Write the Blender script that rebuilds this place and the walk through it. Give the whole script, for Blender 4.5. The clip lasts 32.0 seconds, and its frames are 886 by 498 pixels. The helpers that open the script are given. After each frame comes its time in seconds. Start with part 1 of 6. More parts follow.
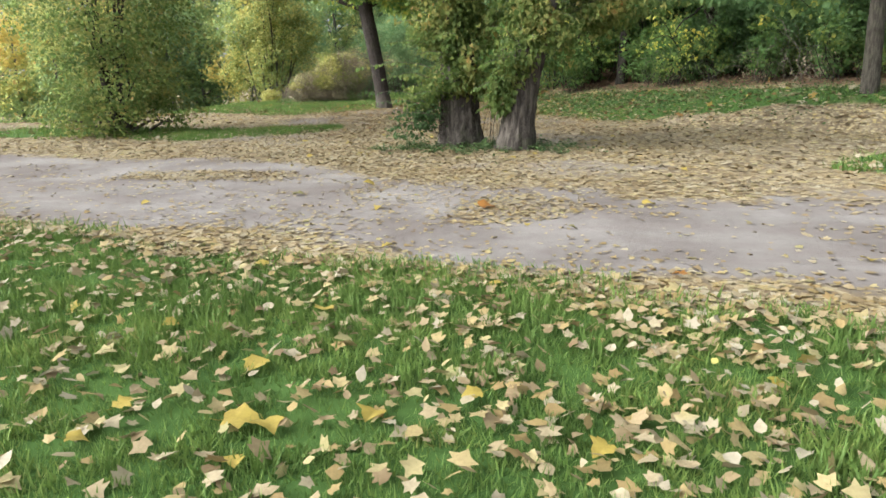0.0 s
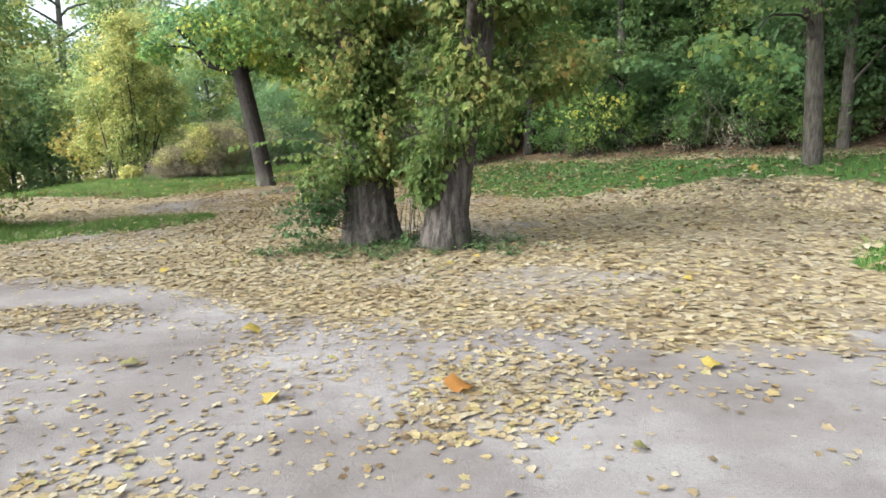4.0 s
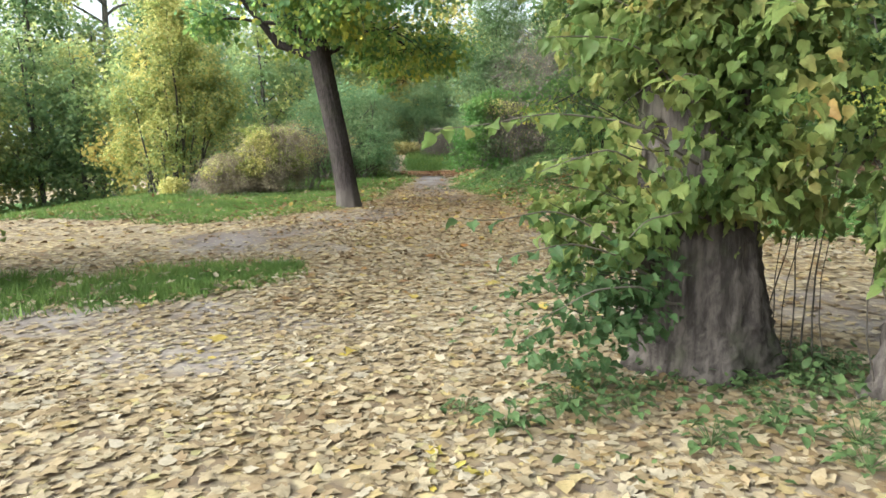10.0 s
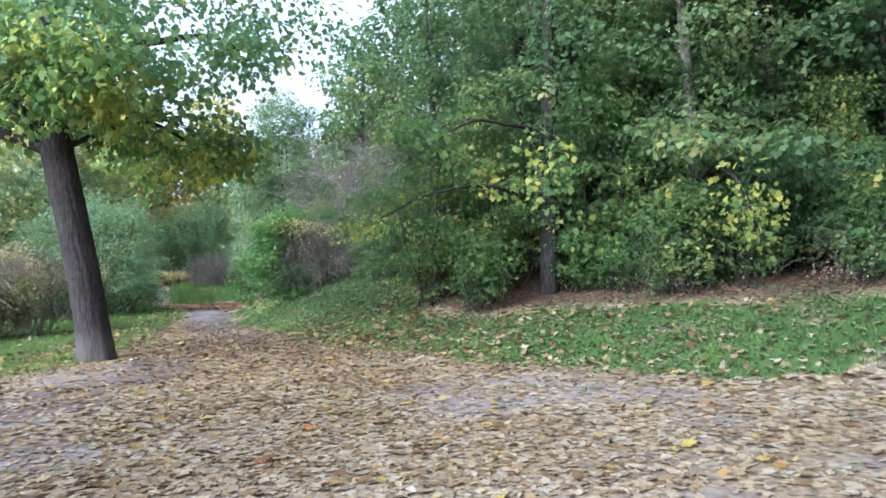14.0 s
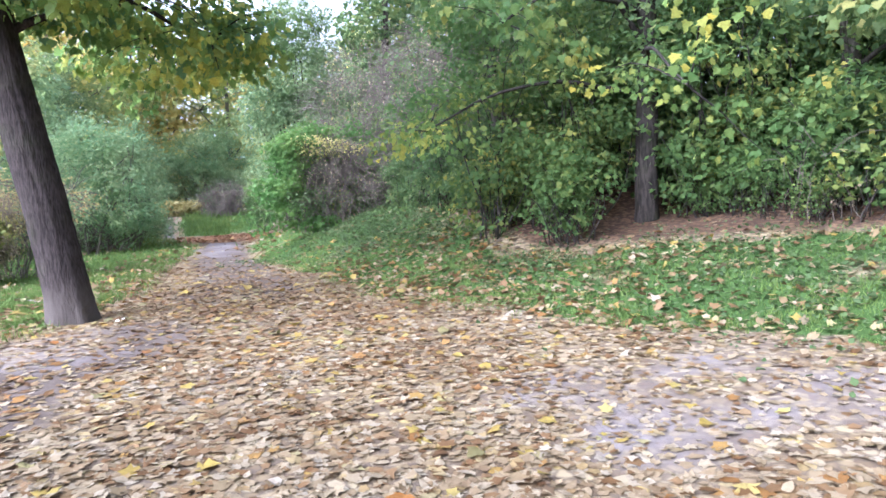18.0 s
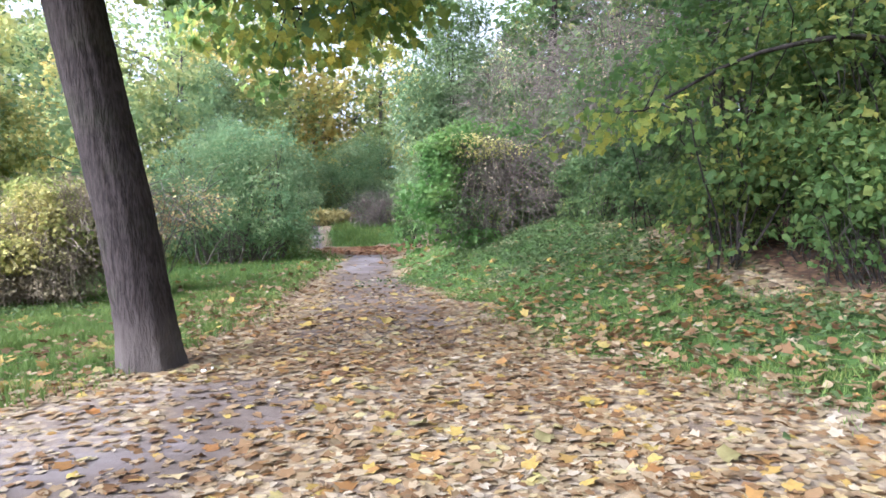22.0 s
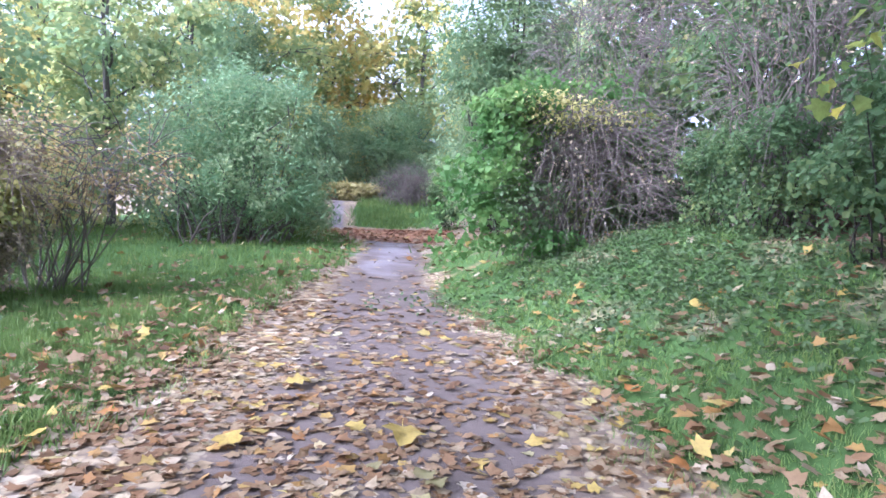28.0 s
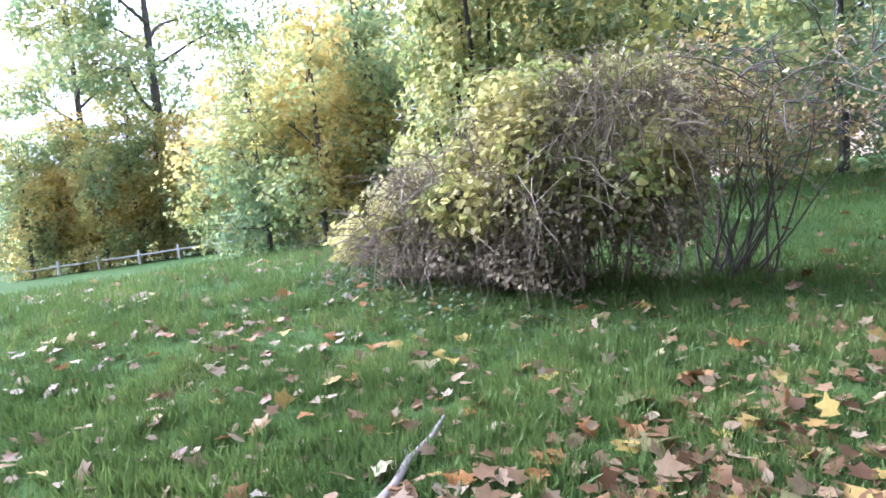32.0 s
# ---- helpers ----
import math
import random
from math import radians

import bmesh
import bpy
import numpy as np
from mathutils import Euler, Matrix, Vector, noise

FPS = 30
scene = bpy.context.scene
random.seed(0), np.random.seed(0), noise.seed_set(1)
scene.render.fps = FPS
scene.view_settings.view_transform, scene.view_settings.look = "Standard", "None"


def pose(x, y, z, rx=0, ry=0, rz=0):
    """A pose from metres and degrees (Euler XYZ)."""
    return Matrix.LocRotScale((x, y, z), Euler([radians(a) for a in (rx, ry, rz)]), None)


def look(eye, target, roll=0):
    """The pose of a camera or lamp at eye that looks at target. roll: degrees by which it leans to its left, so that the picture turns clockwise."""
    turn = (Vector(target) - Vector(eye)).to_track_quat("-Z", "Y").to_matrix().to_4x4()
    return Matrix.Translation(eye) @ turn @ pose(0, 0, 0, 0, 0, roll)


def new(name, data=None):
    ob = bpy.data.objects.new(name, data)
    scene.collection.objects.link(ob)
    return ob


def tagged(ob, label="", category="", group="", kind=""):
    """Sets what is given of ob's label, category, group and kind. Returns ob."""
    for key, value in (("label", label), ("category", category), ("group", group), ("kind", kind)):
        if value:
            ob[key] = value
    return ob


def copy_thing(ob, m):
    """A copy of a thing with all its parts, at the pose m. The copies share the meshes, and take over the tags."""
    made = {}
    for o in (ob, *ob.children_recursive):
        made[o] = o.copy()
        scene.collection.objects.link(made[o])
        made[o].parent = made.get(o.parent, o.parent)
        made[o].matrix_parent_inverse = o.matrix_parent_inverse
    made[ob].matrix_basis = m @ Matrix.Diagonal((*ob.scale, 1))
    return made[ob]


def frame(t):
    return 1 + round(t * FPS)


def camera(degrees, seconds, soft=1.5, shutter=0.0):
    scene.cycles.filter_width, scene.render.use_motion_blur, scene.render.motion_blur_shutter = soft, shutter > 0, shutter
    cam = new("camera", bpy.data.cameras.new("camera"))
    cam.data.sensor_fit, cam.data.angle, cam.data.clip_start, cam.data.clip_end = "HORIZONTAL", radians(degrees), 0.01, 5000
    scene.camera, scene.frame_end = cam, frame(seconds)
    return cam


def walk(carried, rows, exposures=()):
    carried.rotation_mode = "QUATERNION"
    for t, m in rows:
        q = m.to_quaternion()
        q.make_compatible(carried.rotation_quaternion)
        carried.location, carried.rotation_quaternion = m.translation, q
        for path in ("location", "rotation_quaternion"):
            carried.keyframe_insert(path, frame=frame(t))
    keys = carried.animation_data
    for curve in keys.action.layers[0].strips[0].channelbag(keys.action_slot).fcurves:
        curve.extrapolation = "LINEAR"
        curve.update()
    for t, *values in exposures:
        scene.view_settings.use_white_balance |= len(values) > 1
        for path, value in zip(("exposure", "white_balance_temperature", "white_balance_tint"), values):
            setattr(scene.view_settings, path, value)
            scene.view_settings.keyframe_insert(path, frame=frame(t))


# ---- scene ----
cam = camera(66.5, 32.0, soft=1.6)
PATH = [
    (0, (0.703, 0.704, 1.498), (0.484, 2.622, 0.975), -0.9),
    (0.5, (0.674, 1.25, 1.442), (0.61, 3.174, 0.899), -1.6),
    (1, (0.53, 1.758, 1.432), (0.524, 3.677, 0.868), -1.0),
    (1.5, (0.5, 2.291, 1.411), (0.653, 4.179, 0.77), -1.4),
    (2, (0.579, 2.84, 1.399), (0.729, 4.765, 0.88), 1.2),
    (2.5, (0.471, 3.314, 1.436), (0.603, 5.246, 0.939), 2.4),
    (4.5, (-0.151, 4.083, 1.654), (-0.04, 6.055, 1.334), -2.2),
    (5, (-0.365, 4.586, 1.617), (-0.302, 6.546, 1.225), -1.7),
    (5.5, (-0.524, 5.085, 1.622), (-0.532, 7.02, 1.117), -3.0),
    (6, (-0.81, 5.572, 1.567), (-0.848, 7.51, 1.072), -2.4),
    (6.5, (-0.962, 6.136, 1.513), (-0.986, 8.072, 1.012), -3.0),
    (7, (-1.148, 6.645, 1.47), (-1.177, 8.588, 0.995), -1.3),
    (7.5, (-1.251, 7.063, 1.489), (-1.234, 9.031, 1.134), -1.8),
    (8, (-1.407, 7.563, 1.523), (-1.42, 9.553, 1.317), -2.0),
    (8.5, (-1.618, 8.035, 1.485), (-1.656, 10.019, 1.235), -1.6),
    (9, (-1.811, 8.539, 1.487), (-1.876, 10.519, 1.209), -0.8),
    (9.5, (-1.996, 9.073, 1.464), (-2.023, 11.049, 1.159), -0.1),
    (10, (-2.094, 9.674, 1.423), (-2.088, 11.651, 1.123), -0.8),
    (10.5, (-2.21, 10.204, 1.372), (-2.159, 12.175, 1.034), -0.8),
    (11, (-2.256, 10.68, 1.363), (-2.158, 12.65, 1.03), -2.2),
    (11.5, (-2.369, 11.226, 1.32), (-2.231, 13.195, 0.998), -0.5),
    (12, (-2.414, 11.695, 1.289), (-2.208, 13.666, 1.013), -0.9),
    (12.5, (-2.475, 12.19, 1.267), (-2.233, 14.159, 1.017), 0.6),
    (13, (-2.551, 12.573, 1.293), (-2.244, 14.545, 1.166), 0.4),
    (13.5, (-2.512, 13.003, 1.325), (-2.04, 14.946, 1.375), -1.6),
    (14, (-2.614, 13.348, 1.333), (-1.942, 15.231, 1.398), -1.6),
    (14.5, (-2.551, 13.756, 1.299), (-1.795, 15.608, 1.319), -2.7),
    (16.5, (-2.724, 15.26, 1.42), (-1.858, 17.057, 1.279), -1.3),
    (17, (-2.603, 15.619, 1.438), (-1.73, 17.412, 1.301), -1.7),
    (17.5, (-2.554, 16.01, 1.425), (-1.686, 17.804, 1.261), -1.7),
    (18, (-2.447, 16.45, 1.373), (-1.828, 18.345, 1.214), -2.8),
    (18.5, (-2.448, 16.848, 1.387), (-2.215, 18.832, 1.29), -3.2),
    (19, (-2.395, 17.132, 1.39), (-2.32, 19.13, 1.38), -3.6),
    (19.5, (-2.35, 17.527, 1.345), (-2.345, 19.527, 1.321), -2.8),
    (20, (-2.317, 17.943, 1.296), (-2.282, 19.94, 1.191), -2.8),
    (20.5, (-2.224, 18.366, 1.281), (-2.065, 20.351, 1.103), -2.2),
    (21, (-2.249, 18.749, 1.294), (-2.025, 20.726, 1.095), -1.5),
    (21.5, (-2.202, 19.125, 1.294), (-1.964, 21.103, 1.12), -2.0),
    (22, (-2.233, 19.489, 1.329), (-2.028, 21.476, 1.227), -1.6),
    (22.5, (-2.174, 19.817, 1.333), (-1.966, 21.806, 1.332), -1.6),
    (23, (-2.154, 20.22, 1.283), (-1.942, 22.209, 1.292), -0.7),
    (23.5, (-2.125, 20.611, 1.24), (-1.849, 22.592, 1.23), 0.0),
    (24, (-2.131, 20.979, 1.249), (-1.855, 22.96, 1.223), 0.6),
    (24.5, (-2.176, 21.396, 1.229), (-1.884, 23.372, 1.121), 0.5),
    (26.5, (-2.165, 22.599, 1.536), (-1.954, 24.573, 1.293), 2.7),
    (27, (-2.118, 23.101, 1.492), (-1.909, 25.074, 1.238), 2.8),
    (27.5, (-2.162, 23.557, 1.472), (-2.01, 25.545, 1.312), 3.7),
    (28, (-2.15, 24.023, 1.464), (-2.034, 26.013, 1.299), 2.7),
    (28.5, (-2.21, 24.478, 1.483), (-2.315, 26.466, 1.289), 2.3),
    (29, (-2.291, 24.883, 1.492), (-2.589, 26.85, 1.283), 1.4),
    (29.5, (-2.36, 25.339, 1.479), (-2.895, 27.251, 1.236), -0.1),
    (30, (-2.5, 25.779, 1.436), (-3.202, 27.628, 1.133), -0.9),
    (30.5, (-2.557, 26.143, 1.411), (-3.595, 27.824, 1.098), -3.1),
    (31, (-2.682, 26.406, 1.416), (-3.897, 27.962, 1.099), -3.1),
    (31.5, (-2.848, 26.72, 1.425), (-4.261, 28.099, 1.11), -4.1),
    (32, (-3.001, 27.032, 1.418), (-4.623, 28.164, 1.118), -4.4),
]
walk(cam, [(t, look(eye, target, roll)) for t, eye, target, roll in PATH], [(0, 1.82, 6000, 0), (1, 1.82, 5900, 0), (2, 1.82, 5700, 0), (5, 2.14, 5800, 0), (7, 2.12, 6100, 2), (9, 2.14, 5900, 0), (11, 2.08, 5650, 0), (12, 2.07, 5200, 6), (13, 2.04, 4850, 9), (14, 2.17, 4900, 12), (17, 2.58, 5060, 18), (18, 2.63, 5060, 20), (19, 2.37, 5160, 16), (20, 2.07, 5460, 16), (21, 2.47, 5370, 18), (24, 2.42, 5120, 16), (27, 2.60, 4850, 28), (28, 2.65, 4800, 28), (29, 2.57, 4750, 23), (30, 2.39, 4850, 21), (31, 2.62, 4800, 24), (32, 2.50, 4900, 25)])

# ---- light ----
SUN_EL, SUN_AZ = 31.0, 250.0
world = bpy.data.worlds.new("sky")
scene.world = world
world.use_nodes = True
wn, wl = world.node_tree.nodes, world.node_tree.links
sky = wn.new("ShaderNodeTexSky")
sky.sky_type = "NISHITA"
sky.sun_disc = False
sky.sun_elevation = radians(SUN_EL)
sky.sun_rotation = radians(SUN_AZ)
sky.air_density, sky.dust_density, sky.ozone_density = 0.7, 10.0, 0.4
# a thin white overcast takes most of the blue out of the sky
grey = wn.new("ShaderNodeRGBToBW")
wl.new(sky.outputs["Color"], grey.inputs[0])
veil = wn.new("ShaderNodeMix")
veil.data_type = "RGBA"
veil.inputs[0].default_value = 0.8
wl.new(sky.outputs["Color"], veil.inputs[6])
cloud = wn.new("ShaderNodeMath")
cloud.operation = "MULTIPLY_ADD"
cloud.inputs[1].default_value, cloud.inputs[2].default_value = 0.5, 1.9
wl.new(grey.outputs[0], cloud.inputs[0])
wl.new(cloud.outputs[0], veil.inputs[7])
wl.new(veil.outputs[2], wn["Background"].inputs["Color"])
wn["Background"].inputs["Strength"].default_value = 0.15

sun_data = bpy.data.lights.new("sun", "SUN")
sun_data.energy, sun_data.angle, sun_data.color = 1.1, radians(65), (1.0, 0.96, 0.9)
sun = new("sun", sun_data)
_az = radians(SUN_AZ)
sun.matrix_world = look((0, 0, 0), (-math.sin(_az) * math.cos(radians(SUN_EL)), -math.cos(_az) * math.cos(radians(SUN_EL)), -math.sin(radians(SUN_EL))))

# ---- materials ----
rng = np.random.default_rng(7)


def node_mat(name):
    m = bpy.data.materials.new(name)
    m.use_nodes = True
    nt = m.node_tree
    bsdf = nt.nodes["Principled BSDF"]
    return m, nt.nodes, nt.links, bsdf


def ramp(nodes, stops, mode="LINEAR"):
    r = nodes.new("ShaderNodeValToRGB")
    r.color_ramp.interpolation = mode
    el = r.color_ramp.elements
    while len(el) < len(stops):
        el.new(0.5)
    for e, (p, c) in zip(el, stops):
        e.position, e.color = p, (*c, 1)
    return r


def mixrgb(nodes, links, fac, a, b, blend="MIX"):
    n = nodes.new("ShaderNodeMix")
    n.data_type, n.blend_type = "RGBA", blend
    for key, v in ((0, fac), (6, a), (7, b)):
        if isinstance(v, (int, float)):
            n.inputs[key].default_value = v
        elif isinstance(v, tuple):
            n.inputs[key].default_value = (*v, 1)
        else:
            links.new(v, n.inputs[key])
    return n.outputs[2]


def tex_noise(nodes, links, coord, scale, detail=4.0, rough=0.6):
    n = nodes.new("ShaderNodeTexNoise")
    n.inputs["Scale"].default_value, n.inputs["Detail"].default_value, n.inputs["Roughness"].default_value = scale, detail, rough
    if coord is not None:
        links.new(coord, n.inputs["Vector"])
    return n.outputs["Fac"]


def mathn(nodes, links, op, a, b=None, c=None, clamp=False):
    n = nodes.new("ShaderNodeMath")
    n.operation, n.use_clamp = op, clamp
    for k, v in enumerate((a, b, c)):
        if v is None:
            continue
        if isinstance(v, (int, float)):
            n.inputs[k].default_value = v
        else:
            links.new(v, n.inputs[k])
    return n.outputs[0]


def maprange(nodes, links, v, a, b, lo=0.0, hi=1.0):
    n = nodes.new("ShaderNodeMapRange")
    n.interpolation_type = "SMOOTHSTEP"
    links.new(v, n.inputs[0])
    for k, x in enumerate((a, b, lo, hi)):
        n.inputs[k + 1].default_value = x
    return n.outputs[0]


def bump(nodes, links, bsdf, height, strength, dist):
    b = nodes.new("ShaderNodeBump")
    b.inputs["Strength"].default_value, b.inputs["Distance"].default_value = strength, dist
    links.new(height, b.inputs["Height"])
    links.new(b.outputs["Normal"], bsdf.inputs["Normal"])


def leaf_mat(name, stops, rough=0.5, glow=0.45, patch=0.35, patch_size=0.6):
    """Leaves: every leaf has its own colour out of the ramp, clumps lean together; light shines through."""
    m, nodes, links, bsdf = node_mat(name)
    geo = nodes.new("ShaderNodeNewGeometry")
    big = tex_noise(nodes, links, geo.outputs["Position"], patch_size, 2.0)
    big = maprange(nodes, links, big, 0.3, 0.7)
    val = mathn(nodes, links, "ADD", mathn(nodes, links, "MULTIPLY", geo.outputs["Random Per Island"], 1.0 - patch), mathn(nodes, links, "MULTIPLY", big, patch))
    col = ramp(nodes, stops)
    links.new(val, col.inputs[0])
    fine = tex_noise(nodes, links, geo.outputs["Position"], 42.0, 4.0, 0.7)
    tint = mixrgb(nodes, links, maprange(nodes, links, fine, 0.3, 0.72, 0.0, 0.34), col.outputs[0], (0.10, 0.07, 0.03))
    links.new(tint, bsdf.inputs["Base Color"])
    bsdf.inputs["Roughness"].default_value = rough
    bsdf.inputs["Specular IOR Level"].default_value = 0.16
    tr = nodes.new("ShaderNodeBsdfTranslucent")
    links.new(tint, tr.inputs["Color"])
    mx = nodes.new("ShaderNodeMixShader")
    mx.inputs[0].default_value = glow
    links.new(bsdf.outputs[0], mx.inputs[1])
    links.new(tr.outputs[0], mx.inputs[2])
    links.new(mx.outputs[0], nodes["Material Output"].inputs[0])
    return m


def bark_mat(name, dark, light, scale=1.0, moss=0.0, dust=0.0):
    m, nodes, links, bsdf = node_mat(name)
    tc = nodes.new("ShaderNodeTexCoord")
    mp = nodes.new("ShaderNodeMapping")
    mp.inputs["Scale"].default_value = (scale * 9, scale * 9, scale * 1.6)
    links.new(tc.outputs["Object"], mp.inputs["Vector"])
    a = tex_noise(nodes, links, mp.outputs[0], 2.0, 8.0, 0.65)
    b = tex_noise(nodes, links, tc.outputs["Object"], 1.7, 4.0)
    col = mixrgb(nodes, links, maprange(nodes, links, a, 0.35, 0.68), dark, light)
    col = mixrgb(nodes, links, maprange(nodes, links, b, 0.45, 0.75, 0.0, 0.45), col, tuple(0.6 * v for v in dark))
    if moss:
        g = tex_noise(nodes, links, tc.outputs["Object"], 2.6, 5.0)
        col = mixrgb(nodes, links, maprange(nodes, links, g, 0.5, 0.72, 0.0, moss), col, (0.06, 0.075, 0.03))
    if dust:
        sp = nodes.new("ShaderNodeSeparateXYZ")
        links.new(tc.outputs["Object"], sp.inputs[0])
        low = mathn(nodes, links, "ADD", sp.outputs[2], mathn(nodes, links, "MULTIPLY", b, 0.35))
        col = mixrgb(nodes, links, maprange(nodes, links, low, 0.35, 0.85, 0.75, 0.0), col, (0.10, 0.084, 0.074))
    links.new(col, bsdf.inputs["Base Color"])
    bsdf.inputs["Roughness"].default_value = 0.92
    bsdf.inputs["Specular IOR Level"].default_value = 0.06
    bump(nodes, links, bsdf, a, 0.9, 0.03)
    return m


def plain_mat(name, color, rough=0.7, vary=0.25, scale=14.0):
    m, nodes, links, bsdf = node_mat(name)
    tc = nodes.new("ShaderNodeTexCoord")
    n = tex_noise(nodes, links, tc.outputs["Object"], scale, 5.0)
    col = mixrgb(nodes, links, n, tuple(v * (1 - vary) for v in color), tuple(min(1, v * (1 + vary)) for v in color))
    links.new(col, bsdf.inputs["Base Color"])
    bsdf.inputs["Roughness"].default_value = rough
    bump(nodes, links, bsdf, n, 0.4, 0.01)
    return m


def ground_mat():
    """Earth, trodden gravel, leaf mould and turf, laid by the three masks of the sheet."""
    m, nodes, links, bsdf = node_mat("ground")
    geo = nodes.new("ShaderNodeNewGeometry")
    pos = geo.outputs["Position"]

    def mask(name, soft=0.22, jag=0.55, scale=3.0):
        a = nodes.new("ShaderNodeAttribute")
        a.attribute_name = name
        n = tex_noise(nodes, links, pos, scale, 6.0, 0.7)
        v = mathn(nodes, links, "ADD", a.outputs["Fac"], mathn(nodes, links, "MULTIPLY", mathn(nodes, links, "SUBTRACT", n, 0.5), jag))
        return maprange(nodes, links, v, 0.5 - soft, 0.5 + soft)

    # leaf mould: cells of dead leaves over brown earth
    vor = nodes.new("ShaderNodeTexVoronoi")
    vor.inputs["Scale"].default_value = 13.0
    warp = nodes.new("ShaderNodeVectorMath")
    warp.operation = "MULTIPLY_ADD"
    nz = nodes.new("ShaderNodeTexNoise")
    nz.inputs["Scale"].default_value = 9.0
    links.new(pos, nz.inputs["Vector"])
    links.new(nz.outputs["Color"], warp.inputs[0])
    warp.inputs[1].default_value = (0.12, 0.12, 0.12)
    links.new(pos, warp.inputs[2])
    links.new(warp.outputs[0], vor.inputs["Vector"])
    sep = nodes.new("ShaderNodeSeparateColor")
    links.new(vor.outputs["Color"], sep.inputs[0])
    leaf = ramp(nodes, [(0.0, (0.13, 0.09, 0.055)), (0.3, (0.22, 0.16, 0.09)), (0.6, (0.31, 0.24, 0.14)), (0.85, (0.39, 0.32, 0.20)), (1.0, (0.38, 0.28, 0.10))])
    links.new(sep.outputs[0], leaf.inputs[0])
    edge = maprange(nodes, links, vor.outputs["Distance"], 0.35, 0.75, 0.0, 0.75)
    mould = mixrgb(nodes, links, edge, leaf.outputs[0], (0.10, 0.075, 0.055))
    big = tex_noise(nodes, links, pos, 0.55, 4.0)
    mould = mixrgb(nodes, links, maprange(nodes, links, big, 0.35, 0.7, 0.0, 0.5), mould, (0.17, 0.14, 0.115))
    # wood floor: browner mould, with the trees' shade mixed into its colour
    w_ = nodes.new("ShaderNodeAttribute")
    w_.attribute_name = "shaded_humus"
    shaded_hum = mixrgb(nodes, links, maprange(nodes, links, sep.outputs[1], 0.2, 0.8), (0.075, 0.046, 0.032), (0.150, 0.092, 0.055))
    shaded_hum = mixrgb(nodes, links, edge, shaded_hum, (0.045, 0.032, 0.024))
    mould = mixrgb(nodes, links, w_.outputs["Fac"], mould, shaded_hum)
    # trodden earth and gravel
    g1 = tex_noise(nodes, links, pos, 0.8, 5.0)
    g2 = tex_noise(nodes, links, pos, 70.0, 4.0, 0.8)
    grav = mixrgb(nodes, links, maprange(nodes, links, g1, 0.3, 0.7), (0.124, 0.102, 0.095), (0.245, 0.216, 0.207))
    grav = mixrgb(nodes, links, maprange(nodes, links, g2, 0.35, 0.7, 0.0, 0.4), grav, (0.13, 0.115, 0.11))
    mp = nodes.new("ShaderNodeMapping")
    mp.inputs["Scale"].default_value = (0.35, 2.2, 1.0)
    mp.inputs["Rotation"].default_value = (0, 0, 0.2)
    links.new(pos, mp.inputs["Vector"])
    rut = tex_noise(nodes, links, mp.outputs[0], 1.0, 5.0, 0.65)
    grav = mixrgb(nodes, links, maprange(nodes, links, rut, 0.42, 0.66, 0.0, 0.75), grav, (0.165, 0.138, 0.130))
    speck = tex_noise(nodes, links, pos, 22.0, 3.0, 0.7)
    grav = mixrgb(nodes, links, maprange(nodes, links, speck, 0.58, 0.70, 0.0, 0.6), grav, (0.12, 0.098, 0.085))
    # turf soil
    t1 = tex_noise(nodes, links, pos, 1.1, 5.0)
    t2 = tex_noise(nodes, links, pos, 38.0, 3.0)
    turf = mixrgb(nodes, links, maprange(nodes, links, t1, 0.3, 0.7), (0.044, 0.080, 0.022), (0.062, 0.105, 0.028))
    turf = mixrgb(nodes, links, maprange(nodes, links, t2, 0.4, 0.7, 0.0, 0.4), turf, (0.055, 0.095, 0.028))
    col = mixrgb(nodes, links, mask("grass", 0.15, 0.5, 2.2), mould, turf)
    t3 = tex_noise(nodes, links, pos, 2.3, 5.0, 0.7)
    trod = mixrgb(nodes, links, maprange(nodes, links, t3, 0.3, 0.7), (0.096, 0.076, 0.061), (0.150, 0.121, 0.100))
    trod = mixrgb(nodes, links, maprange(nodes, links, g2, 0.35, 0.7, 0.0, 0.4), trod, (0.10, 0.076, 0.07))
    col = mixrgb(nodes, links, mask("trodden", 0.3, 0.5, 2.5), col, trod)
    col = mixrgb(nodes, links, mask("gravel", 0.25, 0.7, 1.6), col, grav)
    links.new(col, bsdf.inputs["Base Color"])
    bsdf.inputs["Roughness"].default_value = 0.95
    bsdf.inputs["Specular IOR Level"].default_value = 0.03
    bump(nodes, links, bsdf, g2, 0.5, 0.015)
    return m


M_GROUND = ground_mat()
M_LITTER = leaf_mat("dead_leaf", [(0.0, (0.092, 0.055, 0.031)), (0.14, (0.175, 0.119, 0.066)), (0.4, (0.276, 0.206, 0.120)), (0.7, (0.320, 0.259, 0.172)), (0.92, (0.339, 0.291, 0.222)), (0.96, (0.329, 0.243, 0.039)), (1.0, (0.299, 0.278, 0.084))], 0.6, 0.15, 0.3, 0.8)
M_LITTER_RED = leaf_mat("dead_leaf_brown", [(0.0, (0.061, 0.027, 0.012)), (0.22, (0.129, 0.066, 0.026)), (0.5, (0.193, 0.116, 0.055)), (0.8, (0.242, 0.180, 0.100)), (0.95, (0.264, 0.215, 0.136)), (1.0, (0.242, 0.148, 0.023))], 0.6, 0.15, 0.3, 0.8)
